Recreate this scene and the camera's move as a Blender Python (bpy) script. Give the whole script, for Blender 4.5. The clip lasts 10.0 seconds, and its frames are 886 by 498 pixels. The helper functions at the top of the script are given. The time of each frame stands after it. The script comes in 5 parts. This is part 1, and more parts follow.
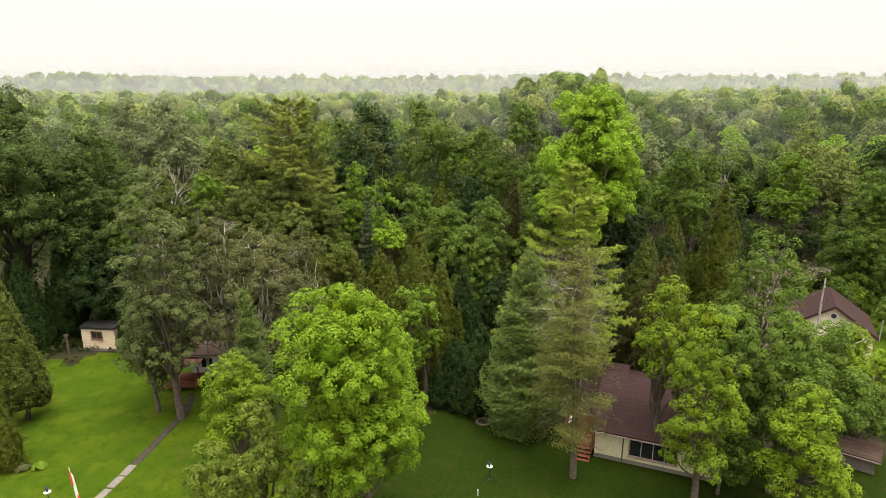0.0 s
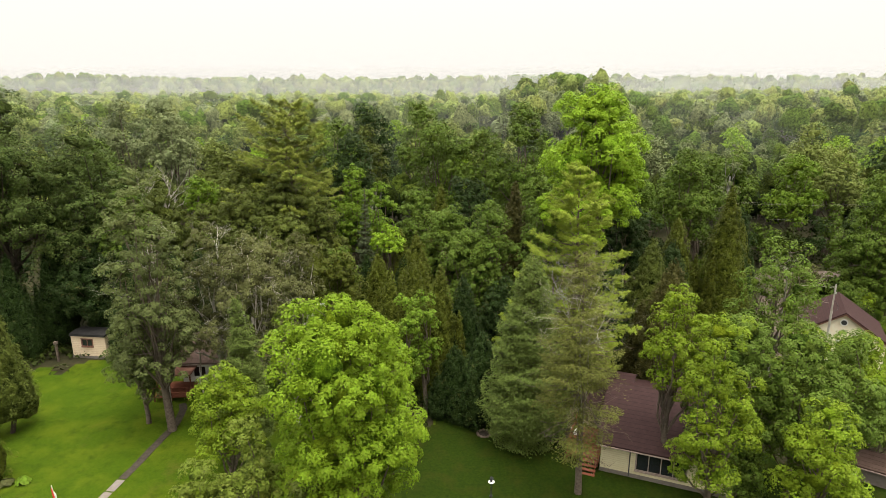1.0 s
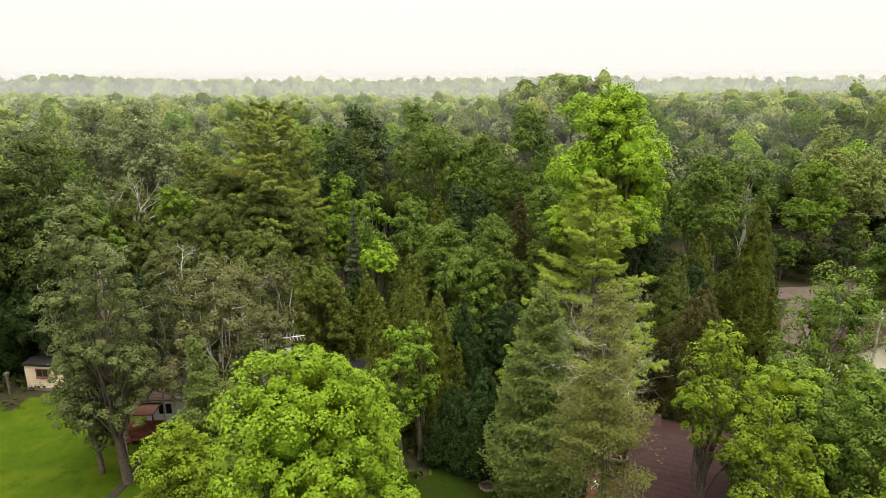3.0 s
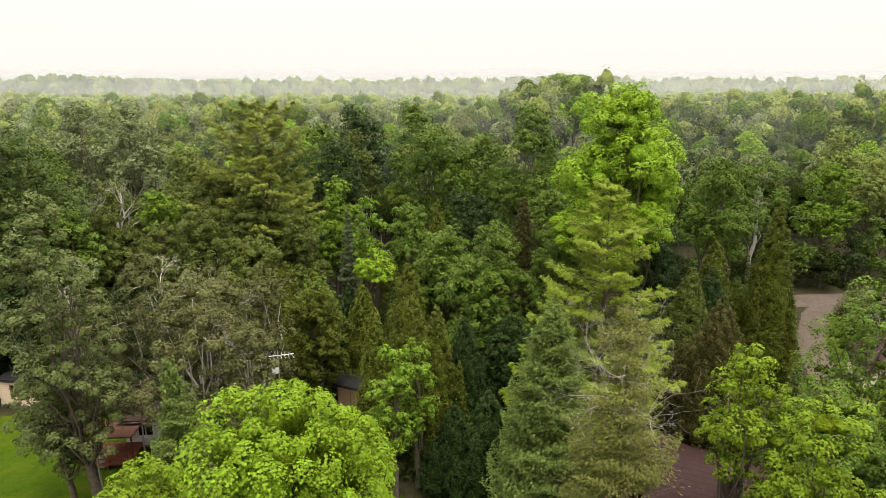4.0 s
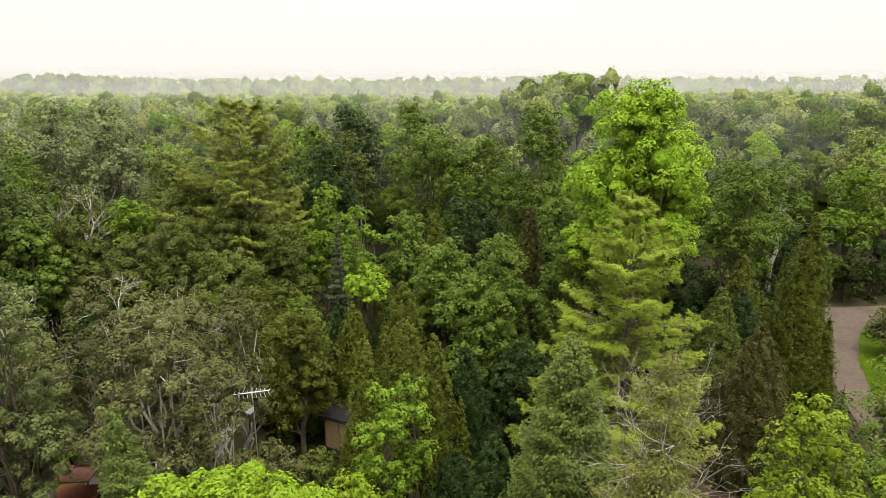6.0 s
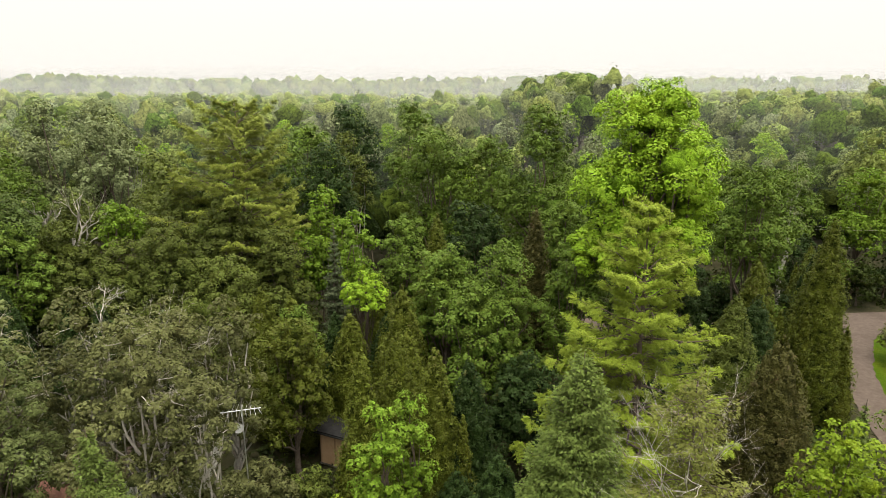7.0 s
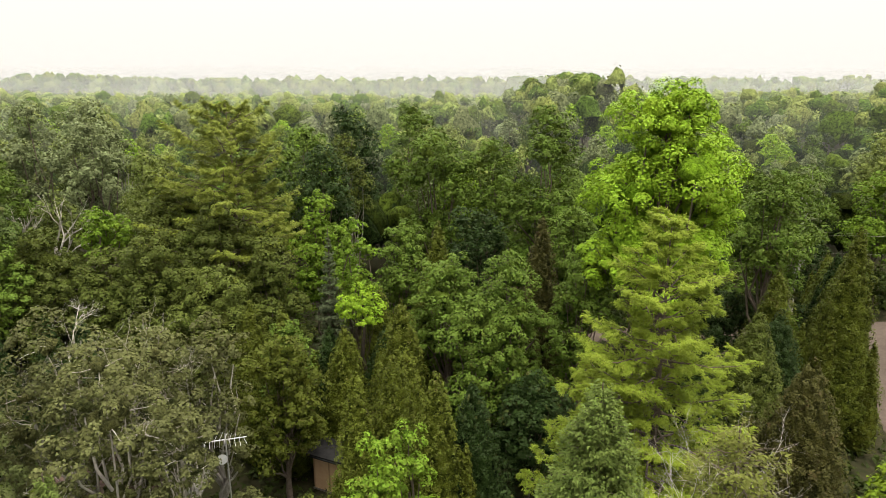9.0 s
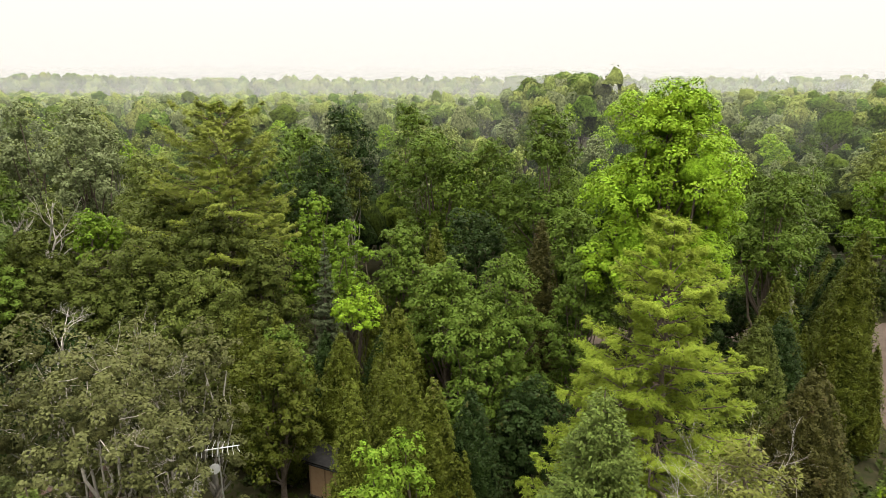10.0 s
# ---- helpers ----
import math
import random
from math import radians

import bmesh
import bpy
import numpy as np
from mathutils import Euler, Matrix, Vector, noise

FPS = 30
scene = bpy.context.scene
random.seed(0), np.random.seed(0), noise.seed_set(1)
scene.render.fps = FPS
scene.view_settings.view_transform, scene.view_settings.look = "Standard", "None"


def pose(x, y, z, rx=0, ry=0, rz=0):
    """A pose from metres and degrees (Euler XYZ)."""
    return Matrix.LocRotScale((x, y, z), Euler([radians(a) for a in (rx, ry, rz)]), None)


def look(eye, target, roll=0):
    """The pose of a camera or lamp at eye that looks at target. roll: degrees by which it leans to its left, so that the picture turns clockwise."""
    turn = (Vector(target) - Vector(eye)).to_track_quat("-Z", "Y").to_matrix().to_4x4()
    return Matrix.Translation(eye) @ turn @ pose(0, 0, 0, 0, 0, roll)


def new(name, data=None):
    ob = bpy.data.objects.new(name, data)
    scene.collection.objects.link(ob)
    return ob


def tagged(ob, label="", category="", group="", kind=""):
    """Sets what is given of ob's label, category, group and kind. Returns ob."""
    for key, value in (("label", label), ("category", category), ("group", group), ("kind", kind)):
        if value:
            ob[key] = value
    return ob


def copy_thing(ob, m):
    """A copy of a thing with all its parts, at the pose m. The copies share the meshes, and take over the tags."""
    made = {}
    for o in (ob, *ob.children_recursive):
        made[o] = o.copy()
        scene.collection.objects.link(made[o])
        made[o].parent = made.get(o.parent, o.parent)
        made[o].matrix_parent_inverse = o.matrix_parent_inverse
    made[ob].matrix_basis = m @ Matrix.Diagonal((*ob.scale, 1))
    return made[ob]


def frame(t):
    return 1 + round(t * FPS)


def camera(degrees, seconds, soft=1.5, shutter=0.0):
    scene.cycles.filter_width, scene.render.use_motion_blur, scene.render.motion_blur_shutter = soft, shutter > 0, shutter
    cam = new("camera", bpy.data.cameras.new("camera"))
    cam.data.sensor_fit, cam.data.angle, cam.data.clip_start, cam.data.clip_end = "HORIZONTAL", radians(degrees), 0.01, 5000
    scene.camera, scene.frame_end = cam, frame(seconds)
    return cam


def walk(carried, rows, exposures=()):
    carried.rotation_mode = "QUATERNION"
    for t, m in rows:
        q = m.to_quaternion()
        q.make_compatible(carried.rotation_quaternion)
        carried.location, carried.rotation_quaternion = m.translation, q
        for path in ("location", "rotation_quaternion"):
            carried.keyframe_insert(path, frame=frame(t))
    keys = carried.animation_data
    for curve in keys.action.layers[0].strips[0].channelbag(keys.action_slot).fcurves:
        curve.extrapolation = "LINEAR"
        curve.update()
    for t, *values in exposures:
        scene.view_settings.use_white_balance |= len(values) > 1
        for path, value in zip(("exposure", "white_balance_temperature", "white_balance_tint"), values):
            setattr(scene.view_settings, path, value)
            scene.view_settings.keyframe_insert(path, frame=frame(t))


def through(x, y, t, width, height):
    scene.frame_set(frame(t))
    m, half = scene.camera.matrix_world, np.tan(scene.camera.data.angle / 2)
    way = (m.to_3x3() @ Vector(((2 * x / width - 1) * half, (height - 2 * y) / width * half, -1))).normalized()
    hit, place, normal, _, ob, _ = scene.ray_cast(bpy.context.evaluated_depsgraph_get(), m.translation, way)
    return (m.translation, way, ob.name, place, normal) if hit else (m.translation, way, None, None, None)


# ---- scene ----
cam = camera(73.7, 10.0, soft=0.68)
METRES, EYE, TILT, LEAN, TURN = 16.5, 26.5, -15.05, 0.0, 0.0
ROWS = [
    (0.0, 0.0, 0.0, 0.0, 0.0, 0.0, -0.0),
    (0.5, -0.0017, 0.0375, 0.0093, -0.007, 0.036, 0.007),
    (1.0, -0.0011, 0.096, 0.0242, -0.044, 0.08, 0.015),
    (1.5, -0.0, 0.1729, 0.0441, -0.117, 0.117, 0.029),
    (2.0, 0.0023, 0.2653, 0.0677, -0.175, 0.168, 0.044),
    (2.5, 0.0033, 0.3692, 0.0942, -0.219, 0.248, 0.087),
    (4.0, 0.0033, 0.6609, 0.167, -0.292, 0.27, 0.051),
    (4.5, 0.0046, 0.7474, 0.1887, -0.299, 0.262, 0.051),
    (5.0, 0.0067, 0.8285, 0.2088, -0.306, 0.255, 0.044),
    (5.5, 0.0086, 0.903, 0.2267, -0.313, 0.248, 0.029),
    (7.0, 0.0071, 1.091, 0.2755, -0.233, 0.233, 0.0),
    (7.5, 0.0057, 1.1412, 0.2901, -0.219, 0.226, -0.015),
    (8.0, 0.0038, 1.1847, 0.3033, -0.175, 0.226, -0.007),
    (8.5, 0.003, 1.2217, 0.3139, -0.16, 0.226, -0.022),
    (9.0, 0.0028, 1.2522, 0.3227, -0.197, 0.226, -0.066),
    (9.5, 0.0033, 1.2762, 0.33, -0.284, 0.211, -0.036),
    (10.0, 0.0033, 1.2922, 0.3345, -0.415, 0.219, 0.022),
]
walk(cam, [(t, pose(0, 0, EYE, TILT, LEAN, TURN) @ pose(METRES * x, METRES * y, METRES * z, 90 + pitch, roll, yaw)) for t, x, y, z, yaw, pitch, roll in ROWS])

# ---- light ----
world = bpy.data.worlds.new("overcast_sky")
scene.world = world
world.use_nodes = True
wn, wl = world.node_tree.nodes, world.node_tree.links
wn.clear()
w_out = wn.new("ShaderNodeOutputWorld")
w_bg = wn.new("ShaderNodeBackground")
w_sky = wn.new("ShaderNodeTexSky")
w_sky.sky_type, w_sky.sun_disc = "NISHITA", False
w_sky.sun_elevation, w_sky.sun_rotation = radians(65), radians(118)
w_sky.air_density, w_sky.dust_density = 1.0, 4.0
w_dim = wn.new("ShaderNodeMixRGB")
w_dim.blend_type = "MULTIPLY"
w_dim.inputs[0].default_value, w_dim.inputs[2].default_value = 1.0, (0.1, 0.1, 0.1, 1)
w_mix = wn.new("ShaderNodeMixRGB")
w_mix.inputs[0].default_value = 0.9
w_mix.inputs[2].default_value = (1.06, 1.015, 0.94, 1)
wl.new(w_sky.outputs[0], w_dim.inputs[1])
wl.new(w_dim.outputs[0], w_mix.inputs[1])
w_sep = wn.new("ShaderNodeSeparateXYZ")
wl.new(wn.new("ShaderNodeTexCoord").outputs["Generated"], w_sep.inputs[0])
w_cube = wn.new("ShaderNodeMath")
w_cube.operation, w_cube.inputs[1].default_value, w_cube.use_clamp = "POWER", 2.6, True
wl.new(w_sep.outputs["Z"], w_cube.inputs[0])
w_up = wn.new("ShaderNodeMapRange")
w_up.inputs["To Min"].default_value, w_up.inputs["To Max"].default_value = 1.06, 9.7
wl.new(w_cube.outputs[0], w_up.inputs["Value"])
wl.new(w_mix.outputs[0], w_bg.inputs[0])
wl.new(w_up.outputs[0], w_bg.inputs[1])
wl.new(w_bg.outputs[0], w_out.inputs[0])

sun = new("sun", bpy.data.lights.new("sun", "SUN"))
sun.data.energy, sun.data.angle, sun.data.color = 3.0, radians(20), (1.0, 0.94, 0.86)
sun.matrix_world = look((0, 0, 90), (-16, 10, 30))


# ---- materials ----
def nodes_of(name):
    m = bpy.data.materials.new(name)
    m.use_nodes = True
    n, l = m.node_tree.nodes, m.node_tree.links
    n.clear()
    return m, n, l, n.new("ShaderNodeOutputMaterial")


def mix_rgb(n, l, a, b, fac, blend="MIX"):
    k = n.new("ShaderNodeMixRGB")
    k.blend_type = blend
    for slot, v in ((0, fac), (1, a), (2, b)):
        if isinstance(v, (int, float)):
            k.inputs[slot].default_value = v
        elif isinstance(v, tuple):
            k.inputs[slot].default_value = (*v, 1)
        else:
            l.new(v, k.inputs[slot])
    return k.outputs[0]


def noise_at(n, l, scale, detail=4.0, rough=0.6, local=False):
    k = n.new("ShaderNodeTexNoise")
    k.inputs["Scale"].default_value, k.inputs["Detail"].default_value, k.inputs["Roughness"].default_value = scale, detail, rough
    if local:
        l.new(n.new("ShaderNodeTexCoord").outputs["Object"], k.inputs["Vector"])
    else:
        l.new(n.new("ShaderNodeNewGeometry").outputs["Position"], k.inputs["Vector"])
    return k.outputs["Fac"]


def ramp(n, l, fac, lo, hi, c0=(0, 0, 0), c1=(1, 1, 1)):
    k = n.new("ShaderNodeValToRGB")
    k.color_ramp.elements[0].position, k.color_ramp.elements[0].color = lo, (*c0, 1)
    k.color_ramp.elements[1].position, k.color_ramp.elements[1].color = hi, (*c1, 1)
    l.new(fac, k.inputs[0])
    return k.outputs[0]


def leaf_mat(name, dark, light, warm=(0.13, 0.11, 0.03), warm_amount=0.10, through=0.14, rough=0.55, low=0.34):
    """Foliage: each leaf has its own tone, sprays differ in patches, a few have yellowed."""
    m, n, l, out = nodes_of(name)
    geo = n.new("ShaderNodeNewGeometry")
    info = n.new("ShaderNodeObjectInfo")
    c = mix_rgb(n, l, dark, light, ramp(n, l, geo.outputs["Random Per Island"], 0.0, 1.0, (low,) * 3))
    patch = ramp(n, l, noise_at(n, l, 0.55, 3), 0.36, 0.66)
    c = mix_rgb(n, l, c, light, mix_rgb(n, l, (0, 0, 0), (0.40, 0.40, 0.40), patch))
    yellow = ramp(n, l, noise_at(n, l, 1.7, 4), 0.60, 0.74)
    c = mix_rgb(n, l, c, warm, mix_rgb(n, l, (0, 0, 0), (warm_amount * 4,) * 3, yellow))
    hsv = n.new("ShaderNodeHueSaturation")
    l.new(c, hsv.inputs["Color"])
    val = n.new("ShaderNodeMapRange")
    val.inputs["To Min"].default_value, val.inputs["To Max"].default_value = 0.82, 1.18
    l.new(info.outputs["Random"], val.inputs["Value"])
    l.new(val.outputs[0], hsv.inputs["Value"])
    hue = n.new("ShaderNodeMapRange")
    hue.inputs["To Min"].default_value, hue.inputs["To Max"].default_value = 0.488, 0.508
    l.new(geo.outputs["Random Per Island"], hue.inputs["Value"])
    l.new(hue.outputs[0], hsv.inputs["Hue"])
    p = n.new("ShaderNodeBsdfPrincipled")
    p.inputs["Roughness"].default_value = rough
    p.inputs["Specular IOR Level"].default_value = 0.05
    l.new(hsv.outputs[0], p.inputs["Base Color"])
    tr = n.new("ShaderNodeBsdfTranslucent")
    l.new(mix_rgb(n, l, hsv.outputs[0], (1.0, 1.0, 0.45), 1.0, "MULTIPLY"), tr.inputs["Color"])
    mx = n.new("ShaderNodeMixShader")
    mx.inputs[0].default_value = through
    l.new(p.outputs[0], mx.inputs[1])
    l.new(tr.outputs[0], mx.inputs[2])
    l.new(mx.outputs[0], out.inputs[0])
    return m


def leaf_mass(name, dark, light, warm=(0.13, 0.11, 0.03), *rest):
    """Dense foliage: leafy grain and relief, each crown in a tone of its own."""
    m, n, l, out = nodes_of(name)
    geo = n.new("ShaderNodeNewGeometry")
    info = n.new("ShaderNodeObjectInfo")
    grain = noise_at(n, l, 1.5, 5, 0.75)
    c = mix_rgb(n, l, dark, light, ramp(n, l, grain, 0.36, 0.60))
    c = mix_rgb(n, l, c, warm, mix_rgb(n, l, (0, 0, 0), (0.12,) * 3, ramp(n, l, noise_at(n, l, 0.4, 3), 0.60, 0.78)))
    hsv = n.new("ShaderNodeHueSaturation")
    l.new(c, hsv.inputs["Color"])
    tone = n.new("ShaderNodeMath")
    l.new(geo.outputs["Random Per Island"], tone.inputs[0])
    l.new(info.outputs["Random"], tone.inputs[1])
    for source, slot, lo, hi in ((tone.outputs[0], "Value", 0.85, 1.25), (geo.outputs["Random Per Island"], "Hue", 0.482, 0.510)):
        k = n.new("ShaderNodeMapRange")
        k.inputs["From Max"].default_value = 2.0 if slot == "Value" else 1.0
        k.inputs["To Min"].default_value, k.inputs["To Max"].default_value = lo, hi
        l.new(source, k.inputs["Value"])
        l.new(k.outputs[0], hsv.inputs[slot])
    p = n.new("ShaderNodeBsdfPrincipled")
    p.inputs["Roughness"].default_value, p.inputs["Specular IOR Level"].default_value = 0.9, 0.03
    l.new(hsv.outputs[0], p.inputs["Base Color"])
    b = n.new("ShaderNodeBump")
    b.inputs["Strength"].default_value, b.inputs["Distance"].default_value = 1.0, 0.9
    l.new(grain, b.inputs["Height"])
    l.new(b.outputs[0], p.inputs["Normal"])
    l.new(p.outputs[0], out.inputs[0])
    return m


def solid(name, a, b, scale=3.0, rough=0.8, bump=0.3, bump_scale=None, metal=0.0, local=False, stain=None):
    """A weathered surface: two tones in fine grain and in broad patches, with relief."""
    m, n, l, out = nodes_of(name)
    p = n.new("ShaderNodeBsdfPrincipled")
    f = noise_at(n, l, scale, 6, 0.65, local)
    c = mix_rgb(n, l, a, b, ramp(n, l, f, 0.3, 0.7))
    broad = noise_at(n, l, scale * 0.13, 3, 0.6, local)
    c = mix_rgb(n, l, c, stain or tuple(v * 0.6 for v in a), mix_rgb(n, l, (0, 0, 0), (0.55,) * 3, ramp(n, l, broad, 0.48, 0.72)))
    l.new(c, p.inputs["Base Color"])
    p.inputs["Roughness"].default_value, p.inputs["Metallic"].default_value = rough, metal
    p.inputs["Specular IOR Level"].default_value = 0.3 if rough < 0.7 else 0.04
    if bump:
        b_ = n.new("ShaderNodeBump")
        b_.inputs["Strength"].default_value, b_.inputs["Distance"].default_value = bump, 0.03
        l.new(noise_at(n, l, bump_scale or scale * 4, 5, 0.7, local), b_.inputs["Height"])
        l.new(b_.outputs[0], p.inputs["Normal"])
    l.new(p.outputs[0], out.inputs[0])
    return m


LEAVES = {
    "maple": ("maple_leaf", (0.0341, 0.0648, 0.0039), (0.1635, 0.2667, 0.0150), (0.1721, 0.1980, 0.0206)),
    "lawn_maple": ("lawn_maple_leaf", (0.0172, 0.0343, 0.0023), (0.1030, 0.1637, 0.0078), (0.1452, 0.1782, 0.0198)),
    "ash": ("ash_leaf", (0.0297, 0.0517, 0.0033), (0.1213, 0.1785, 0.0100), (0.1985, 0.2112, 0.0206)),
    "lime": ("lime_leaf", (0.0150, 0.0269, 0.0024), (0.0855, 0.1420, 0.0112)),
    "green": ("green_leaf", (0.0073, 0.0139, 0.0025), (0.0673, 0.1056, 0.0132)),
    # dark green, darkened further to paint in the shade between trees
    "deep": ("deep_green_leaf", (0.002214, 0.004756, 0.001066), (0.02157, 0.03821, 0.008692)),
    "oak": ("oak_leaf", (0.00612, 0.00984, 0.00288), (0.05184, 0.0756, 0.01668)),
    "olive": ("olive_leaf", (0.005734, 0.009394, 0.001952), (0.06686, 0.08442, 0.01488), (0.06612, 0.07088, 0.02281)),
    "grey": ("grey_green_leaf", (0.009632, 0.0121, 0.003808), (0.08165, 0.08702, 0.0289), (0.09274, 0.08165, 0.04581)),
    "willow": ("willow_leaf", (0.02236, 0.03523, 0.00429), (0.09867, 0.1287, 0.01716)),
    "cedar": ("cedar_spray", (0.0075, 0.0112, 0.0015), (0.0686, 0.0832, 0.0099), (0.0773, 0.0579, 0.0225), 0.14),
    "brown": ("browned_cedar_spray", (0.0122, 0.0135, 0.0040), (0.0502, 0.0486, 0.0121), (0.0741, 0.0449, 0.0220), 0.2),
    "pine": ("pine_needles", (0.04831, 0.0693, 0.007198), (0.1651, 0.2158, 0.02172), (0.153, 0.1718, 0.02574), 0.1, 0.25),
    "pine_old": ("old_pine_needles", (0.033, 0.04688, 0.007125), (0.1704, 0.202, 0.03075), (0.1125, 0.09813, 0.02925), 0.12, 0.25),
    "spruce": ("spruce_needles", (0.01258, 0.0217, 0.005138), (0.1067, 0.1465, 0.03043), (0.07511, 0.09236, 0.03389), 0.06, 0.2),
    "spruce_blue": ("blue_spruce_needles", (0.0086, 0.0131, 0.0067), (0.0733, 0.0908, 0.0428), (0.0662, 0.0924, 0.0549), 0.05, 0.2),
    "hemlock": ("hemlock_needles", (0.01447, 0.02134, 0.006907), (0.0859, 0.1042, 0.0329), (0.08696, 0.07749, 0.03667), 0.1, 0.2),
    "fir": ("fir_needles", (0.01734, 0.02323, 0.005368), (0.08994, 0.09759, 0.02059), (0.08738, 0.0697, 0.03018), 0.12, 0.2),
    "poplar": ("poplar_leaf", (0.02376, 0.03168, 0.01308), (0.1236, 0.1474, 0.06336), (0.1073, 0.1109, 0.0576), 0.06),
    # low growth: the dark of the shaded gaps is put into this leaf colour
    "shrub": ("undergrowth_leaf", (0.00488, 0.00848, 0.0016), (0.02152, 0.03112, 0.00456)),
    # leaf of the far trees, lightened: some distance haze is put into its colour
    "far_haze": ("far_leaf", (0.03014, 0.0407, 0.00968), (0.1533, 0.1878, 0.04433)),
}
M = {}
for kind_, spec in LEAVES.items():
    M[kind_] = leaf_mat(*spec)
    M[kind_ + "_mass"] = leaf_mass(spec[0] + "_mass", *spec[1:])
M.update({
    "bark": solid("bark", (0.06, 0.045, 0.033), (0.12, 0.099, 0.078), 5, 0.9, 0.8, 14),
    "bark_dark": solid("dark_bark", (0.027, 0.0216, 0.0168), (0.06, 0.048, 0.0372), 5, 0.9, 0.8, 14),
    "bark_birch": solid("birch_bark", (0.168, 0.1596, 0.14), (0.2464, 0.2352, 0.21), 3, 0.75, 0.4, 9, stain=(0.0672, 0.056, 0.0504)),
    "deadwood": solid("bleached_deadwood", (0.208, 0.188, 0.16), (0.336, 0.312, 0.272), 6, 0.85, 0.5, 18),
})

# ---- mesh tools ----
rng = np.random.default_rng(7)


def mesh_np(name, verts, quads, mat, smooth=False):
    verts, quads = np.asarray(verts, dtype=np.float32), np.asarray(quads, dtype=np.int32)
    me = bpy.data.meshes.new(name)
    k = quads.shape[1]
    me.vertices.add(len(verts))
    me.vertices.foreach_set("co", verts.ravel())
    me.loops.add(quads.size)
    me.loops.foreach_set("vertex_index", quads.ravel())
    me.polygons.add(len(quads))
    me.polygons.foreach_set("loop_start", np.arange(len(quads), dtype=np.int32) * k)
    me.polygons.foreach_set("loop_total", np.full(len(quads), k, dtype=np.int32))
    if smooth:
        me.polygons.foreach_set("use_smooth", np.ones(len(quads), dtype=bool))
    me.update(calc_edges=True)
    me.materials.append(mat)
    return me


def unit(v):
    return v / np.maximum(np.linalg.norm(v, axis=-1, keepdims=True), 1e-6)


def cards(c, nrm, length, width, along=None, tri=False):
    """Small folded leaves at c, facing nrm; along: the way that their tips point."""
    k = len(c)
    r = rng.normal(size=(k, 3)) if along is None else along
    t = unit(r - nrm * np.sum(r * nrm, axis=1, keepdims=True))
    b = np.cross(nrm, t)
    s = rng.uniform(0.65, 1.3, (k, 1))
    ln, wd = length * s, width * s * rng.uniform(0.8, 1.2, (k, 1))
    fold = nrm * wd * rng.uniform(-0.1, 0.35, (k, 1))
    if tri:
        v = np.stack([c - t * ln * 0.5 + b * wd * 0.5, c - t * ln * 0.4 - b * wd * 0.5, c + t * ln * 0.5 - fold], axis=1)
    else:
        v = np.stack([c - t * ln * 0.5, c + b * wd * 0.5 + fold, c + t * ln * 0.5 - fold * 0.6, c - b * wd * 0.5 + fold], axis=1)
    n_ = v.shape[1]
    return v.reshape(-1, 3), np.arange(k * n_).reshape(k, n_)


def tube(pts, r0, r1, sides=5):
    """A tapered limb along pts."""
    pts = np.asarray(pts, dtype=float)
    m = len(pts)
    d = unit(np.gradient(pts, axis=0))
    ref = np.where(np.abs(d[:, 2:3]) > 0.9, np.array([[1.0, 0, 0]]), np.array([[0, 0, 1.0]]))
    a = unit(np.cross(d, ref))
    b = np.cross(d, a)
    rad = np.linspace(r0, r1, m)[:, None, None]
    ang = np.linspace(0, 2 * np.pi, sides, endpoint=False)
    ring = a[:, None, :] * np.cos(ang)[None, :, None] + b[:, None, :] * np.sin(ang)[None, :, None]
    v = (pts[:, None, :] + ring * rad).reshape(-1, 3)
    i, j = np.meshgrid(np.arange(m - 1), np.arange(sides), indexing="ij")
    q = np.stack([i * sides + j, i * sides + (j + 1) % sides, (i + 1) * sides + (j + 1) % sides, (i + 1) * sides + j], axis=-1).reshape(-1, 4)
    return v, q


def bend(a, b, sag=0.1, k=5, crook=0.04):
    """A crooked way from a to b."""
    a, b = np.asarray(a, float), np.asarray(b, float)
    s = np.linspace(0, 1, k)[:, None]
    length = np.linalg.norm(b - a)
    wob = rng.normal(size=(k, 3)) * crook * length * (s * (1 - s) * 4)
    return a + (b - a) * s + wob + np.array([0, 0, -sag * length]) * (s * (1 - s) * 4)


def join(bits):
    vs, qs, o = [], [], 0
    for v, q in bits:
        vs.append(v)
        qs.append(q + o)
        o += len(v)
    return np.concatenate(vs), np.concatenate(qs)


def group_thing(name, x, y, z, label, category, group="", rz=0.0):
    ob = new(name)
    ob.empty_display_size = 0.3
    ob.matrix_basis = pose(x, y, z, 0, 0, rz)
    return tagged(ob, label, category, group)


def child(name, me, parent, label=""):
    ob = new(name, me)
    ob.parent = parent
    return tagged(ob, label)


def tree_of(name, x, y, z, label, group, wood, leaves, bark, leaf, limbs=None):
    """Links a tree: trunk with its limbs, and crown, under one Empty."""
    ob = group_thing(name, x, y, z, label, "tree", group)
    child("trunk", mesh_np("trunk", *join(wood + (limbs or [])), M[bark], True), ob)
    if leaves:
        child("crown", mesh_np("crown", *join(leaves), M[leaf]), ob)
    return ob


def ball(level):
    bm = bmesh.new()
    bmesh.ops.create_icosphere(bm, subdivisions=level, radius=1.0)
    v = np.array([w.co[:] for w in bm.verts])
    f = np.array([[w.index for w in p.verts] for p in bm.faces])
    bm.free()
    return v, f


BALL = {k: ball(k) for k in (1, 2)}


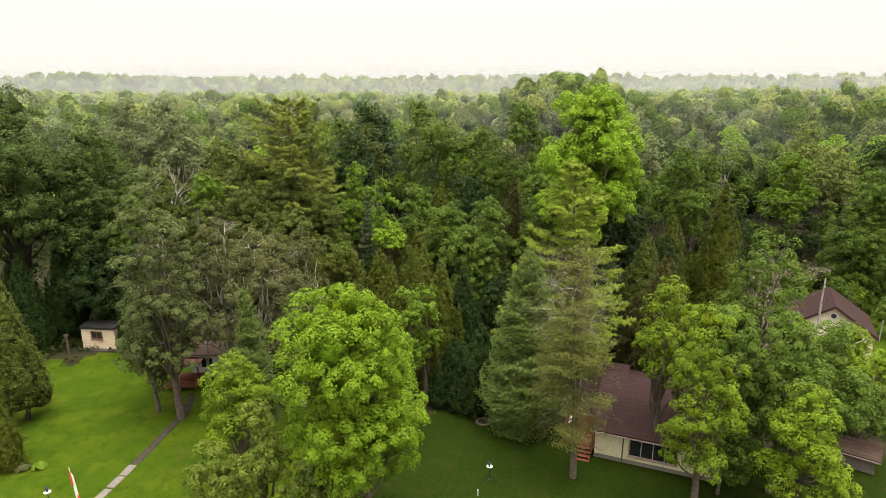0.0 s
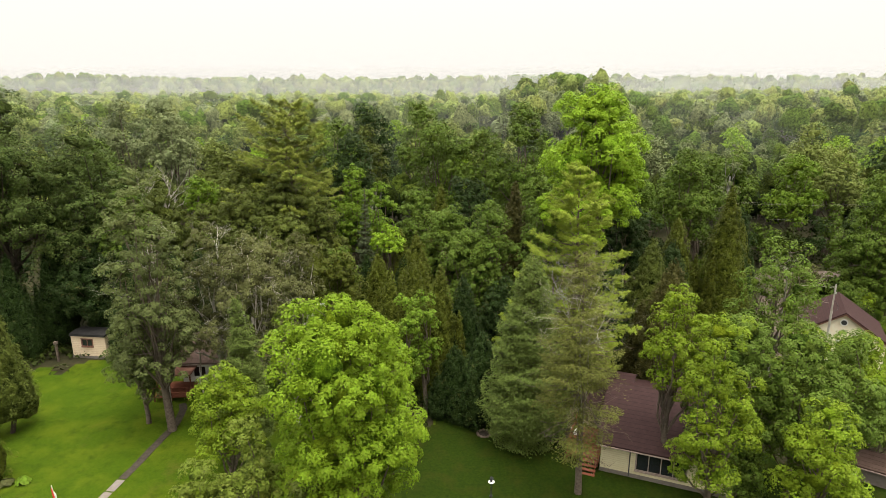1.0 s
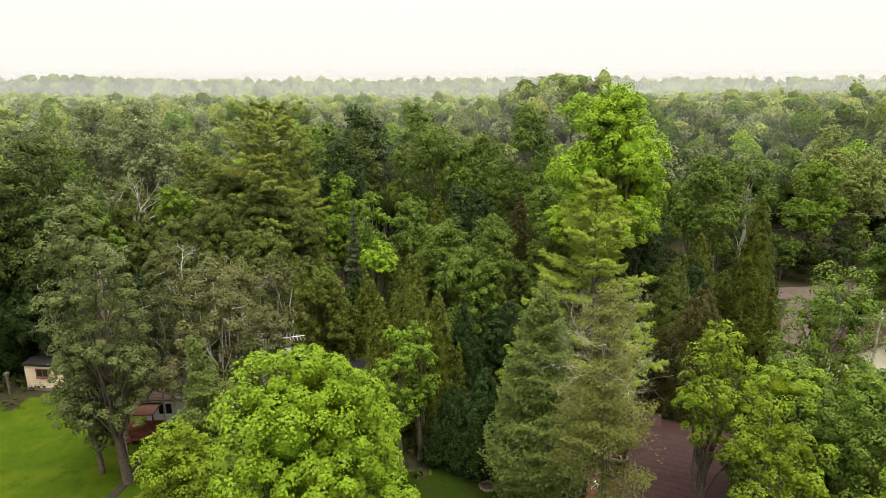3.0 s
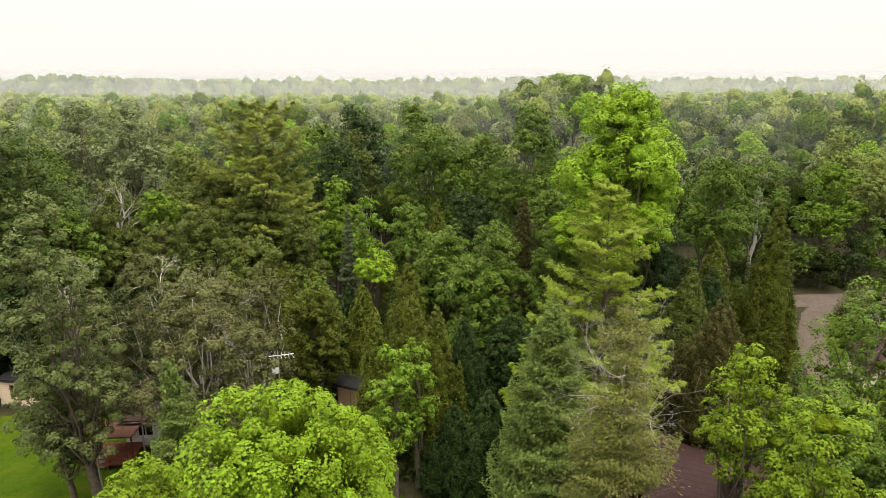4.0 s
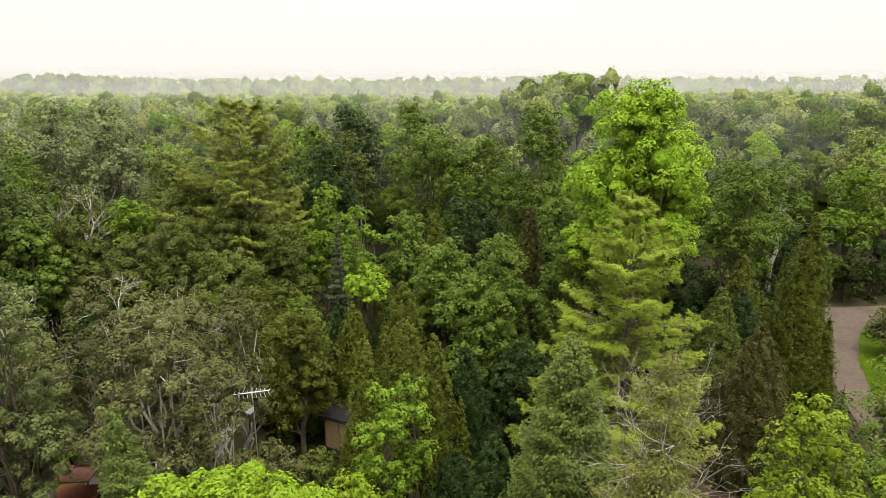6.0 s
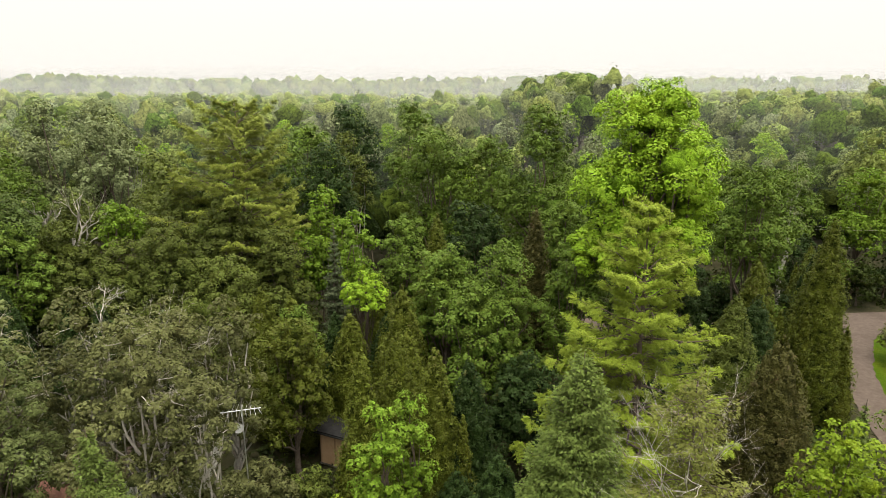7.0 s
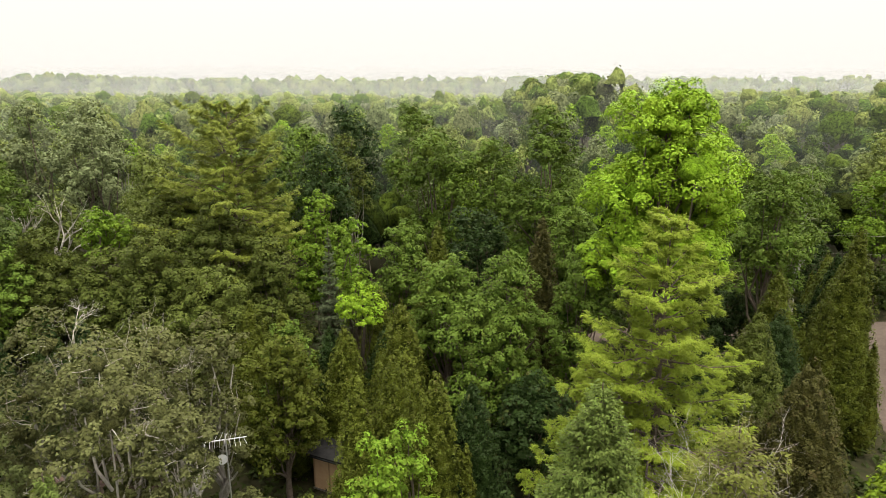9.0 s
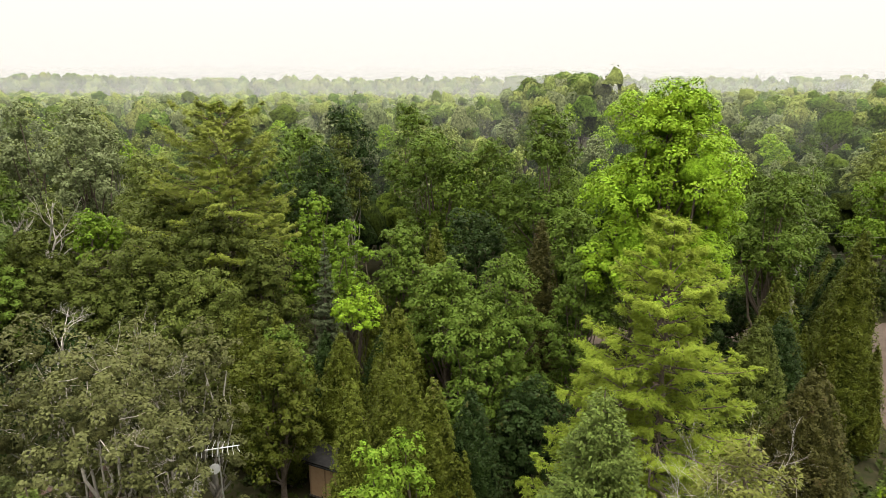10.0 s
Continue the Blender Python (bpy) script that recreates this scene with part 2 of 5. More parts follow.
def lumpy(cen, wide, tall, level, gen, lobes=8, cut=-0.15):
    """Rounded crowns, each a cluster of lobes with an uneven skin; one island a crown."""
    d, f = BALL[level]
    d = unit(d + gen.normal(size=d.shape) * 0.02)
    f = f[d[f].mean(axis=1)[:, 2] > cut]
    m = len(cen)
    ld = unit(gen.normal(size=(m, lobes, 3)) + np.array([0, 0, 0.3]))
    lc = ld * gen.uniform(0.42, 0.66, (m, lobes, 1))
    lr = gen.uniform(0.30, 0.50, (m, lobes))
    dot = np.einsum("vk,mlk->mvl", d, lc)
    inside = dot ** 2 - np.sum(lc * lc, axis=2)[:, None, :] + lr[:, None, :] ** 2
    reach = np.where(inside > 0, dot + np.sqrt(np.maximum(inside, 0)), 0.0).max(axis=2)
    reach = np.maximum(reach, 0.50) * gen.uniform(0.86, 1.14, (m, len(d)))
    v = d[None] * reach[:, :, None] * np.stack([wide, wide, tall], axis=1)[:, None, :] + cen[:, None, :]
    faces = f[None] + (np.arange(m) * len(d))[:, None, None]
    return v, d, reach, faces.reshape(-1, 3)


# ---- kinds of tree ----
def spaced(p, gap):
    """Which of the points p to keep so that none lies nearer to another than gap."""
    kept, at = np.empty((len(p), 3)), []
    for i in range(len(p)):
        k = len(at)
        if k == 0 or np.min(np.sum((kept[:k] - p[i]) ** 2, axis=1)) > gap[i] ** 2:
            kept[k] = p[i]
            at.append(i)
    return np.array(at, dtype=int)


def tufts(p, axis, wide, tall, size, dense, lift=0.35, hang=0.25, point=None, narrow=0.90, loose=0.24, coarse=False):
    """Domes of small leaves round p: thick on the side that axis names, thin beneath."""
    n = len(p)
    per = max(8, int(dense * (6.8 if coarse else 9.5) * float(np.mean(wide)) ** 2 / (size * size)))
    u = unit(rng.normal(size=(n, per, 3)) + axis[:, None, :] * 1.05)
    far = np.where(rng.uniform(size=(n, per, 1)) < 0.82, rng.uniform(0.80, 1.06, (n, per, 1)), rng.uniform(0.45, 1.30, (n, per, 1)))
    w, t = np.reshape(wide, (-1, 1, 1)), np.reshape(tall, (-1, 1, 1))
    q = p[:, None, :] + u * far * np.concatenate([w, w, t], axis=2)
    q[:, :, 2] -= hang * np.sum((q[:, :, :2] - p[:, None, :2]) ** 2, axis=2) / np.maximum(w[:, :, 0], 0.1)
    nn = unit(u + np.array([0, 0, lift]) + rng.normal(size=u.shape) * loose)
    al = rng.normal(size=u.shape) * (1.0 if point is None else 0.5) + (0.3 * u if point is None else point[:, None, :])
    return cards(q.reshape(-1, 3), nn.reshape(-1, 3), size, size * narrow, al.reshape(-1, 3), True)


def broadleaf(name, x, y, h, r, label, leaf="green", base=0.22, lobes=11, size=0.40, dense=1.0, bark="bark", lean=(0, 0), z=0.0, group="", squash=0.62, puff=1.0, open_=1.0, limb=0.42, slim=1.0):
    """A spreading tree: limbs to rounded lobes, each lobe set with spaced tufts of leaves round a dense heart."""
    size = min(size, 0.0016 * y + 0.075 if y < 72 else 0.0026 * y + 0.02) if y > 25 else size
    far = y > 72 or y == 0
    hz, zc = h * (1 - base) / 2, h * (1 + base) / 2
    top = np.array([lean[0], lean[1], 0.0])
    lobes = int(lobes * (1.1 if far else 1.45))
    dirs = unit(rng.normal(size=(lobes * 8, 3)))
    dirs = dirs[dirs[:, 2] > -0.6]
    keep = [np.array([0, 0, 1.0])]
    for d in dirs:
        if len(keep) < lobes and min(np.linalg.norm(d - k) for k in keep) > 1.8 / math.sqrt(lobes):
            keep.append(d)
    cen, rad = [], []
    for d in keep:
        lr = r * rng.uniform(0.25, 0.44)
        k = 1.0 - 0.25 * max(0.0, d[2]) ** 2
        p = np.array([d[0] * (r - lr) * k, d[1] * (r - lr) * k, d[2] * (hz - lr * 0.8)]) * rng.uniform(0.70, 1.10)
        cen.append(p + np.array([0, 0, zc]) + top * (0.5 + d[2] * 0.5))
        rad.append(lr)
    cen, rad = np.array(cen), np.array(rad)
    trunk_top = np.array([top[0] * 0.5, top[1] * 0.5, h * (base + (1 - base) * 0.55)])
    tr = 0.035 * h ** 0.9 * 0.55 + 0.03
    stem = bend((0, 0, -0.2), trunk_top, 0.0, 7, 0.012)
    wood, limbs = [tube(stem, tr * 1.15, tr * 0.35, 8)], []
    spots, outs, wides = [], [], []
    for c, lr in zip(cen, rad):
        a = stem[int(rng.uniform(0.35, 0.85) * 6)]
        limbs.append(tube(bend(a, c, 0.06, 5 if y else 3), tr * limb, tr * limb * 0.3, 5 if y else 3))
        cr = (0.20 + 0.26 * lr) * puff
        n = max(8, int(16 * (lr / cr) ** 2))
        d = unit(rng.normal(size=(n, 3)) + np.array([0, 0, 0.30]))
        spots.append(c + d * np.array([lr, lr, lr * 0.85]) * rng.uniform(0.70, 1.12, (n, 1)))
        outs.append(d)
        wides.append(cr * rng.uniform(0.72, 1.30, n))
    p, d, w = np.concatenate(spots), np.concatenate(outs), np.concatenate(wides)
    clear = np.min(np.linalg.norm((p[:, None, :] - cen[None]) / rad[None, :, None], axis=2), axis=1) > 0.66
    mix = rng.permutation(np.nonzero(clear)[0])
    p, d, w = p[mix], d[mix], w[mix]
    k = spaced(p, w * (1.18 if far else 1.38) / math.sqrt(open_))
    p, d, w = p[k], d[k], w[k]
    low = h * base
    up = (h - low) / (np.percentile(p[:, 2] + 0.6 * w, 97.5) - low)
    wide = r / np.percentile(np.hypot(p[:, 0] - top[0] * 0.5, p[:, 1] - top[1] * 0.5) + 0.8 * w, 97)
    for q in (p, cen):
        q *= np.array([wide, wide, up])
        q[:, 2] += low * (1 - up)
    if 25 < y < 75:
        for q in p[::5]:
            c = cen[np.argmin(np.sum((cen - q) ** 2, axis=1))]
            limbs.append(tube(bend(c, q, 0.03, 4), tr * 0.13, tr * 0.04, 4))
    axis = unit(d * 0.75 + np.array([0, 0, 0.70]))
    leaves = [tufts(p, axis, w * 1.1, w * 1.1 * (squash + 0.1), size, dense, coarse=far)]
    ob = tree_of(name, x, y, z, label, group, wood, leaves, bark, leaf, limbs)
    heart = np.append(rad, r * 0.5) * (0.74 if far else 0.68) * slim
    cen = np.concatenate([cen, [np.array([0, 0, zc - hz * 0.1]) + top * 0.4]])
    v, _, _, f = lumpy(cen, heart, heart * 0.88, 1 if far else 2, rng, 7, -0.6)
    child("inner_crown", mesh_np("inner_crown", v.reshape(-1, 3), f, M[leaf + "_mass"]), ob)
    return ob


def cedar(name, x, y, h, r, label, leaf="cedar", size=0.30, dense=1.0, base=0.04, z=0.0, group="", tips=3, round_=0.80):
    """A dense upright cone: flame-like sprays, spaced over a dark heart, with ragged side spires."""
    size = min(size, 0.0021 * y + 0.032) if y > 0 else size
    leaves, hearts = [], []
    spires = [(0.0, 0.0, h, r)]
    for i in range(tips):
        a = rng.uniform(0, 6.28)
        spires.append((math.cos(a) * r * 0.55, math.sin(a) * r * 0.55, h * rng.uniform(0.48, 0.74), r * 0.46))
    for sx, sy, sh, sr in spires:
        def girth(u):
            return sr * np.clip((1 - u) ** round_, 0.02, 1) * np.clip(0.62 + 2.2 * u, 0, 1)
        cr = 0.18 + 0.10 * sr
        n = int(13.0 * sr * sh / (cr * cr) * 0.55)
        u, a = rng.uniform(0, 1, n) ** 0.85, rng.uniform(0, 2 * np.pi, n)
        lump = 0.90 + 0.14 * np.sin(a * 3 + u * 9 + sx * 5) * np.sin(u * 15 + a * 2)
        rad = girth(u) * lump * rng.uniform(0.78, 1.06, n)
        p = np.stack([sx + rad * np.cos(a), sy + rad * np.sin(a), sh * (base + (1 - base) * u)], axis=1)
        w = cr * rng.uniform(0.7, 1.3, n) * (1 - 0.60 * u)
        k = spaced(p, w * 1.35)
        p, a, w = p[k], a[k], w[k]
        out = np.stack([np.cos(a), np.sin(a), 0 * a], axis=1)
        leaves.append(tufts(p, unit(out * 0.8 + np.array([0, 0, 0.75])), w * 0.95, w * 1.45, size, dense * 0.78, 0.30, 0.0, out * 0.7 + np.array([0, 0, 0.8]), 0.60, 0.30))
        rings, sides = 16, 11
        hu = np.linspace(0, 0.985, rings)[:, None]
        ha = np.linspace(0, 2 * np.pi, sides, endpoint=False)[None, :] + 0 * hu
        hr = girth(hu) * rng.uniform(0.62, 0.90, (rings, sides))
        v = np.stack([sx + hr * np.cos(ha), sy + hr * np.sin(ha), sh * (base + (1 - base) * hu) + rng.normal(size=hr.shape) * 0.08], axis=-1).reshape(-1, 3)
        i, j = np.meshgrid(np.arange(rings - 1), np.arange(sides), indexing="ij")
        hearts.append((v, np.stack([i * sides + j, i * sides + (j + 1) % sides, (i + 1) * sides + (j + 1) % sides, (i + 1) * sides + j], axis=-1).reshape(-1, 4)))
    wood = [tube(bend((0, 0, -0.2), (0, 0, h * 0.93), 0, 6), 0.05 + 0.012 * h, 0.03, 7)]
    ob = tree_of(name, x, y, z, label, group, wood, leaves, "bark_dark", leaf)
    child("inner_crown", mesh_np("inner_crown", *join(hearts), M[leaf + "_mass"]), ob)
    return ob


def conifer(name, x, y, h, r, label, leaf="spruce", base=0.08, step=0.42, per_whorl=7, droop=0.25, size=0.30, thin=0.34, dense=1.0, ragged=0.15, shape=1.0, dead=0.0, bark="bark", lean=(0, 0), z=0.0, group="", spread=0.30, rise=0.0, fat=0.0, start=0.18):
    """A tree of whorls: branches out of one stem, needles along each branch; some may be bare."""
    size = min(size, 0.0023 * y + 0.022) if y > 0 else size
    leaves, limbs = [], []
    wood_r = 0.045 + 0.0125 * h
    stem = bend((0, 0, -0.2), (lean[0], lean[1], h), 0.0, 9, 0.008)
    stem[:, 0] += np.interp(stem[:, 2], [0, h], [0, 0])
    wood = [tube(stem, wood_r, 0.02, 8)]
    zz = h * base
    pts, nrm, alo = [], [], []
    while zz < h * 0.985:
        u = (zz / h - base) / (1 - base)
        taper = (1 - u) ** shape * min(1.0, 0.55 + 1.8 * u) + 0.03
        a0 = rng.uniform(0, 6.28)
        sx, sy = np.interp(zz, stem[:, 2], stem[:, 0]), np.interp(zz, stem[:, 2], stem[:, 1])
        for i in range(per_whorl):
            a = a0 + 6.283 * i / per_whorl + rng.normal() * 0.22
            length = r * taper * rng.uniform(1 - ragged * 2.2, 1 + ragged)
            if length < 0.12:
                continue
            out = np.array([math.cos(a), math.sin(a), 0.0])
            p0 = np.array([sx, sy, zz + rng.uniform(-0.2, 0.2) * step])
            tip = p0 + out * length + np.array([0, 0, length * (rise - droop * (1.0 - 0.6 * u) + 0.45 * u)])
            way = bend(p0, tip, 0.10 if rise <= 0 else -0.02, 5)
            bare = rng.uniform() < dead * (1.4 - u)
            if length > 0.6:
                limbs.append(tube(way, 0.012 + 0.012 * length, 0.008, 4))
            if bare:
                for j in range(3):
                    q0 = way[rng.integers(2, 5)]
                    limbs.append(tube(bend(q0, q0 + out * length * 0.25 + rng.normal(size=3) * 0.35, 0.1, 3), 0.014, 0.005, 3))
                continue
            k = max(4, int(dense * 22 * length * (0.5 + length * spread * 1.6) * (0.3 / size) ** 2))
            s = start + (1.06 - start) * rng.uniform(0, 1, k) ** 0.8
            side = np.cross(out, np.array([0, 0, 1.0]))
            lat = rng.normal(size=k) * length * spread * (0.35 + 0.65 * np.sin(np.clip(s, 0, 1) * np.pi * 0.85))
            c = np.stack([np.interp(s, np.linspace(0, 1, 5), way[:, i_]) for i_ in range(3)], axis=1)
            c = c + side * lat[:, None] + np.stack([0 * s, 0 * s, rng.normal(size=k) * (0.07 + fat * (1 - s * 0.6)) - np.abs(lat) * 0.18], axis=1)
            pts.append(c)
            nrm.append(unit(np.array([0, 0, 1.0]) + out * 0.35 + rng.normal(size=(k, 3)) * 0.42))
            alo.append(out + side * (np.sign(lat) * 0.7)[:, None] + rng.normal(size=(k, 3)) * 0.35)
        zz += step * rng.uniform(0.75, 1.25)
    leaves.append(cards(np.concatenate(pts), np.concatenate(nrm), size * 1.35, size * thin * 1.5, np.concatenate(alo), True))
    return tree_of(name, x, y, z, label, group, wood, leaves, bark, leaf, limbs)


def pine(name, x, y, h, r, label, leaf="pine", base=0.2, step=0.85, per_whorl=5, size=0.38, needles=10, shape=0.62, bark="bark", z=0.0, group="", lift=0.12):
    """A white pine: long uneven boughs in flat layers, side shoots along each, brushes of fine needles along the shoots."""
    stem = bend((0, 0, -0.2), (rng.normal() * 0.2, rng.normal() * 0.2, h), 0.0, 9, 0.006)
    wood, cen, way_out = [tube(stem, 0.05 + 0.0125 * h, 0.02, 8)], [], []
    zz = h * base
    while zz < h * 0.99:
        u = (zz / h - base) / (1 - base)
        taper = (1 - u) ** shape * min(1.0, 0.7 + 1.2 * u) + 0.05
        a0 = rng.uniform(0, 6.28)
        p0 = np.array([np.interp(zz, stem[:, 2], stem[:, 0]), np.interp(zz, stem[:, 2], stem[:, 1]), zz])
        layer = rng.uniform(0.78, 1.08)
        for i in range(per_whorl):
            a = a0 + 6.283 * i / per_whorl + rng.normal() * 0.35
            length = r * taper * layer * rng.uniform(0.45, 1.15)
            out = np.array([math.cos(a), math.sin(a), 0.0])
            side = np.array([-out[1], out[0], 0.0])
            way = bend(p0 + np.array([0, 0, rng.uniform(-0.15, 0.15)]), p0 + out * length + np.array([0, 0, length * (lift - 0.16 * (1 - u) + 0.35 * u)]), 0.05, 6)
            wood.append(tube(way, 0.012 + 0.012 * length, 0.012, 5))
            m = int(5 + length * 5.5)
            s = rng.uniform(0.16, 1.0, m) ** 0.8
            q = np.stack([np.interp(s, np.linspace(0, 1, 6), way[:, k]) for k in range(3)], axis=1)
            hand = rng.choice((-1.0, 1.0), m)
            reach = (length * 0.42 * (1.12 - s) + 0.18) * rng.uniform(0.45, 1.15, m)
            e = q + (side * hand[:, None] * 0.85 + out * 0.75) * reach[:, None] + np.stack([0 * s, 0 * s, rng.uniform(-0.05, 0.14, m) * (0.6 + reach)], axis=1)
            for j in range(0, m, 3):
                wood.append(tube(bend(q[j], e[j], 0, 3), 0.012, 0.005, 3))
            for f in (0.30, 0.50, 0.70, 0.86, 1.0):
                cen.append(q + (e - q) * f + rng.normal(size=q.shape) * 0.05)
                way_out.append(unit((e - q) + out * 0.2 + np.array([0, 0, 0.16])))
        zz += step * rng.uniform(0.7, 1.3)
    cen, way_out = np.concatenate(cen), np.concatenate(way_out)
    d = unit(way_out[:, None, :] + rng.normal(size=(len(cen), needles, 3)) * 0.60)
    c = cen[:, None, :] + d * size * 0.5 + rng.normal(size=d.shape) * 0.05
    nn = unit(np.array([0, -0.1, 1.0]) + d * 0.25 + rng.normal(size=d.shape) * 0.40)
    leaves = [cards(c.reshape(-1, 3), nn.reshape(-1, 3), size, size * 0.22, d.reshape(-1, 3), True)]
    return tree_of(name, x, y, z, label, group, wood, leaves, bark, leaf)


def snag(name, x, y, h, label, spread=0.55, low=0.55, thick=0.08, depth=4, z=0.0, bark="deadwood", reach=0.2):
    """A dead tree: a bare stem that forks again and again into fine twigs."""
    bits = []
    r2 = np.random.default_rng(int(abs(x * 31 + y * 17)))

    def grow(p, d, length, rad, left):
        q = p + d * length
        bits.append(tube(bend(p, q, 0.0, 4, 0.025), rad, rad * 0.55, 5 if left > 1 else 3))
        if left <= 0:
            return
        for _ in range(2 if r2.uniform() < 0.45 else 3):
            e = unit(d + r2.normal(size=3) * spread * np.array([1, 1, 0.7]) + np.array([0, 0, 0.10]))
            grow(p + (q - p) * r2.uniform(0.55, 1.0), e, length * r2.uniform(0.55, 0.85), rad * 0.55, left - 1)
    top = np.array([r2.normal() * 0.15, r2.normal() * 0.15, h * low])
    bits.append(tube(bend((0, 0, -0.2), top, 0, 5, 0.01), thick * 1.3, thick, 7))
    for k in range(3):
        grow(top * np.array([1, 1, 1.0 - 0.10 * k]), unit(np.array([r2.normal() * spread * 0.8, r2.normal() * spread * 0.8, 1.0])), h * reach, thick * 0.75, depth)
    ob = group_thing(name, x, y, z, label, "dead tree")
    child("trunk", mesh_np("trunk", *join(bits), M[bark], True), ob)
    return ob


# ---- the land ----
def smooth(a, b, v):
    s = np.clip((np.asarray(v, float) - a) / (b - a), 0, 1)
    return s * s * (3 - 2 * s)


def land(x, y):
    """The height of the ground: flat round the houses, rising to wooded hills far off."""
    x, y = np.asarray(x, float), np.asarray(y, float)
    h = 1.5 * smooth(105, 220, y) + 1.5 * smooth(220, 520, y) + 21.0 * smooth(600, 1050, y)
    h = h + 12.0 * smooth(150, 205, y) * np.exp(-((x - 42 - 0.05 * (y - 200)) / 17.0) ** 2) * (1 - smooth(240, 330, y))
    h = h + 4.0 * smooth(60, 200, x) * smooth(120, 260, y) * (1 - 0.5 * smooth(300, 500, y))
    h = h + 5.0 * smooth(620, 900, y) * smooth(60, -140, x)
    for cx_, cy_, up, wide in ((-235, 860, 8, 110), (-560, 900, 8, 160), (330, 900, 6, 190), (60, 980, 4, 120), (620, 900, 7, 150)):
        h = h + up * np.exp(-((x - cx_) / wide) ** 2 - ((y - cy_) / 150.0) ** 2)
    h = h + 2.0 * np.sin(x * 0.011 + 1.0) * smooth(600, 900, y) + 3.0 * np.sin(x * 0.0042 + 0.6) * smooth(600, 1000, y)
    return h


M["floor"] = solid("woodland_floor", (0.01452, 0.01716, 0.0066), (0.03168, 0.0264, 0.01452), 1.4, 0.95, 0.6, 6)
M["gravel"] = solid("gravel_track", (0.05148, 0.0396, 0.03102), (0.0759, 0.06006, 0.04818), 2.2, 0.95, 0.5, 16, stain=(0.0396, 0.03102, 0.02376))


def lawn_material():
    m, n, l, out = nodes_of("lawn_grass")
    p = n.new("ShaderNodeBsdfPrincipled")
    c = mix_rgb(n, l, (0.01716, 0.03498, 0.00198), (0.03828, 0.06204, 0.00264), ramp(n, l, noise_at(n, l, 9, 6, 0.75), 0.32, 0.68))
    c = mix_rgb(n, l, c, (0.0528, 0.06864, 0.00396), mix_rgb(n, l, (0, 0, 0), (0.75,) * 3, ramp(n, l, noise_at(n, l, 0.35, 4, 0.6), 0.45, 0.70)))
    c = mix_rgb(n, l, c, (0.01386, 0.0264, 0.00198), mix_rgb(n, l, (0, 0, 0), (0.7,) * 3, ramp(n, l, noise_at(n, l, 0.9, 4, 0.65), 0.52, 0.72)))
    c = mix_rgb(n, l, c, (0.0561, 0.0528, 0.00924), mix_rgb(n, l, (0, 0, 0), (0.6,) * 3, ramp(n, l, noise_at(n, l, 0.22, 5, 0.7), 0.60, 0.75)))
    l.new(c, p.inputs["Base Color"])
    p.inputs["Roughness"].default_value, p.inputs["Specular IOR Level"].default_value = 0.9, 0.03
    b = n.new("ShaderNodeBump")
    b.inputs["Strength"].default_value, b.inputs["Distance"].default_value = 0.7, 0.06
    l.new(noise_at(n, l, 16, 5, 0.8), b.inputs["Height"])
    l.new(b.outputs[0], p.inputs["Normal"])
    l.new(p.outputs[0], out.inputs[0])
    return m


M["lawn"] = lawn_material()
# darker than the lawn: the trees' shade over the yard is put into this colour
M["shaded_yard"] = solid("shade_darkened_yard_grass", (0.005663, 0.01236, 0.00103), (0.01441, 0.0242, 0.001544), 5, 0.95, 0.7, 16, stain=(0.02059, 0.02162, 0.003089))


def sheet(name, xs, ys, mat, lift=0.0, label="", category="", kind="structure", edge=None):
    """A sheet over the land on a grid; edge(x, y) tells which cells stay."""
    gx, gy = np.meshgrid(xs, ys)
    v = np.stack([gx, gy, land(gx, gy) + lift], axis=-1).reshape(-1, 3)
    w = len(xs)
    i, j = np.meshgrid(np.arange(len(ys) - 1), np.arange(w - 1), indexing="ij")
    q = np.stack([i * w + j, i * w + j + 1, (i + 1) * w + j + 1, (i + 1) * w + j], axis=-1).reshape(-1, 4)
    if edge is not None:
        mid = v[q].mean(axis=1)
        q = q[edge(mid[:, 0], mid[:, 1])]
    return tagged(new(name, mesh_np(name, v, q, mat, True)), label, category, "", kind)


def steps(*stops):
    """Grid lines: (from, to, step) one after another."""
    out = [np.arange(a, b, s) for a, b, s in stops]
    return np.concatenate(out + [np.array([stops[-1][1]])])


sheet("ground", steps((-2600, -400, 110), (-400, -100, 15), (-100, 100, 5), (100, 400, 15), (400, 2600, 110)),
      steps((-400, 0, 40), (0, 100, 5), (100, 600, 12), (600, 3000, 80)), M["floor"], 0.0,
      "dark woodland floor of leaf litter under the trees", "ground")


def lawn_edge(x, y):
    wob = 0.7 * np.sin(x * 0.9) + 0.5 * np.sin(x * 2.1 + 1.0)
    # cut back left of x -37: the dark floor there stands for oak shade
    left = (x > -47) & (x < -16) & (y < 57.0 + wob) & ((x > -37.0) | (y < 54.5 + wob))
    mid = (x >= -16) & (x < 9.5) & (y < 45.5 + wob)
    right = (x >= 9.5) & (x < 33) & (y < 40 + wob)
    verge = (x > 35 + 0.5 * np.maximum(0, y - 58)) & (x < 63) & (y < 81.6)
    return left | mid | right | verge | (y < 30)


sheet("lawn", np.arange(-60, 64.1, 0.8), np.arange(-20, 84.1, 0.8), M["lawn"], 0.03, "bright green mown lawn with paler patches", "lawn", "structure", lawn_edge)


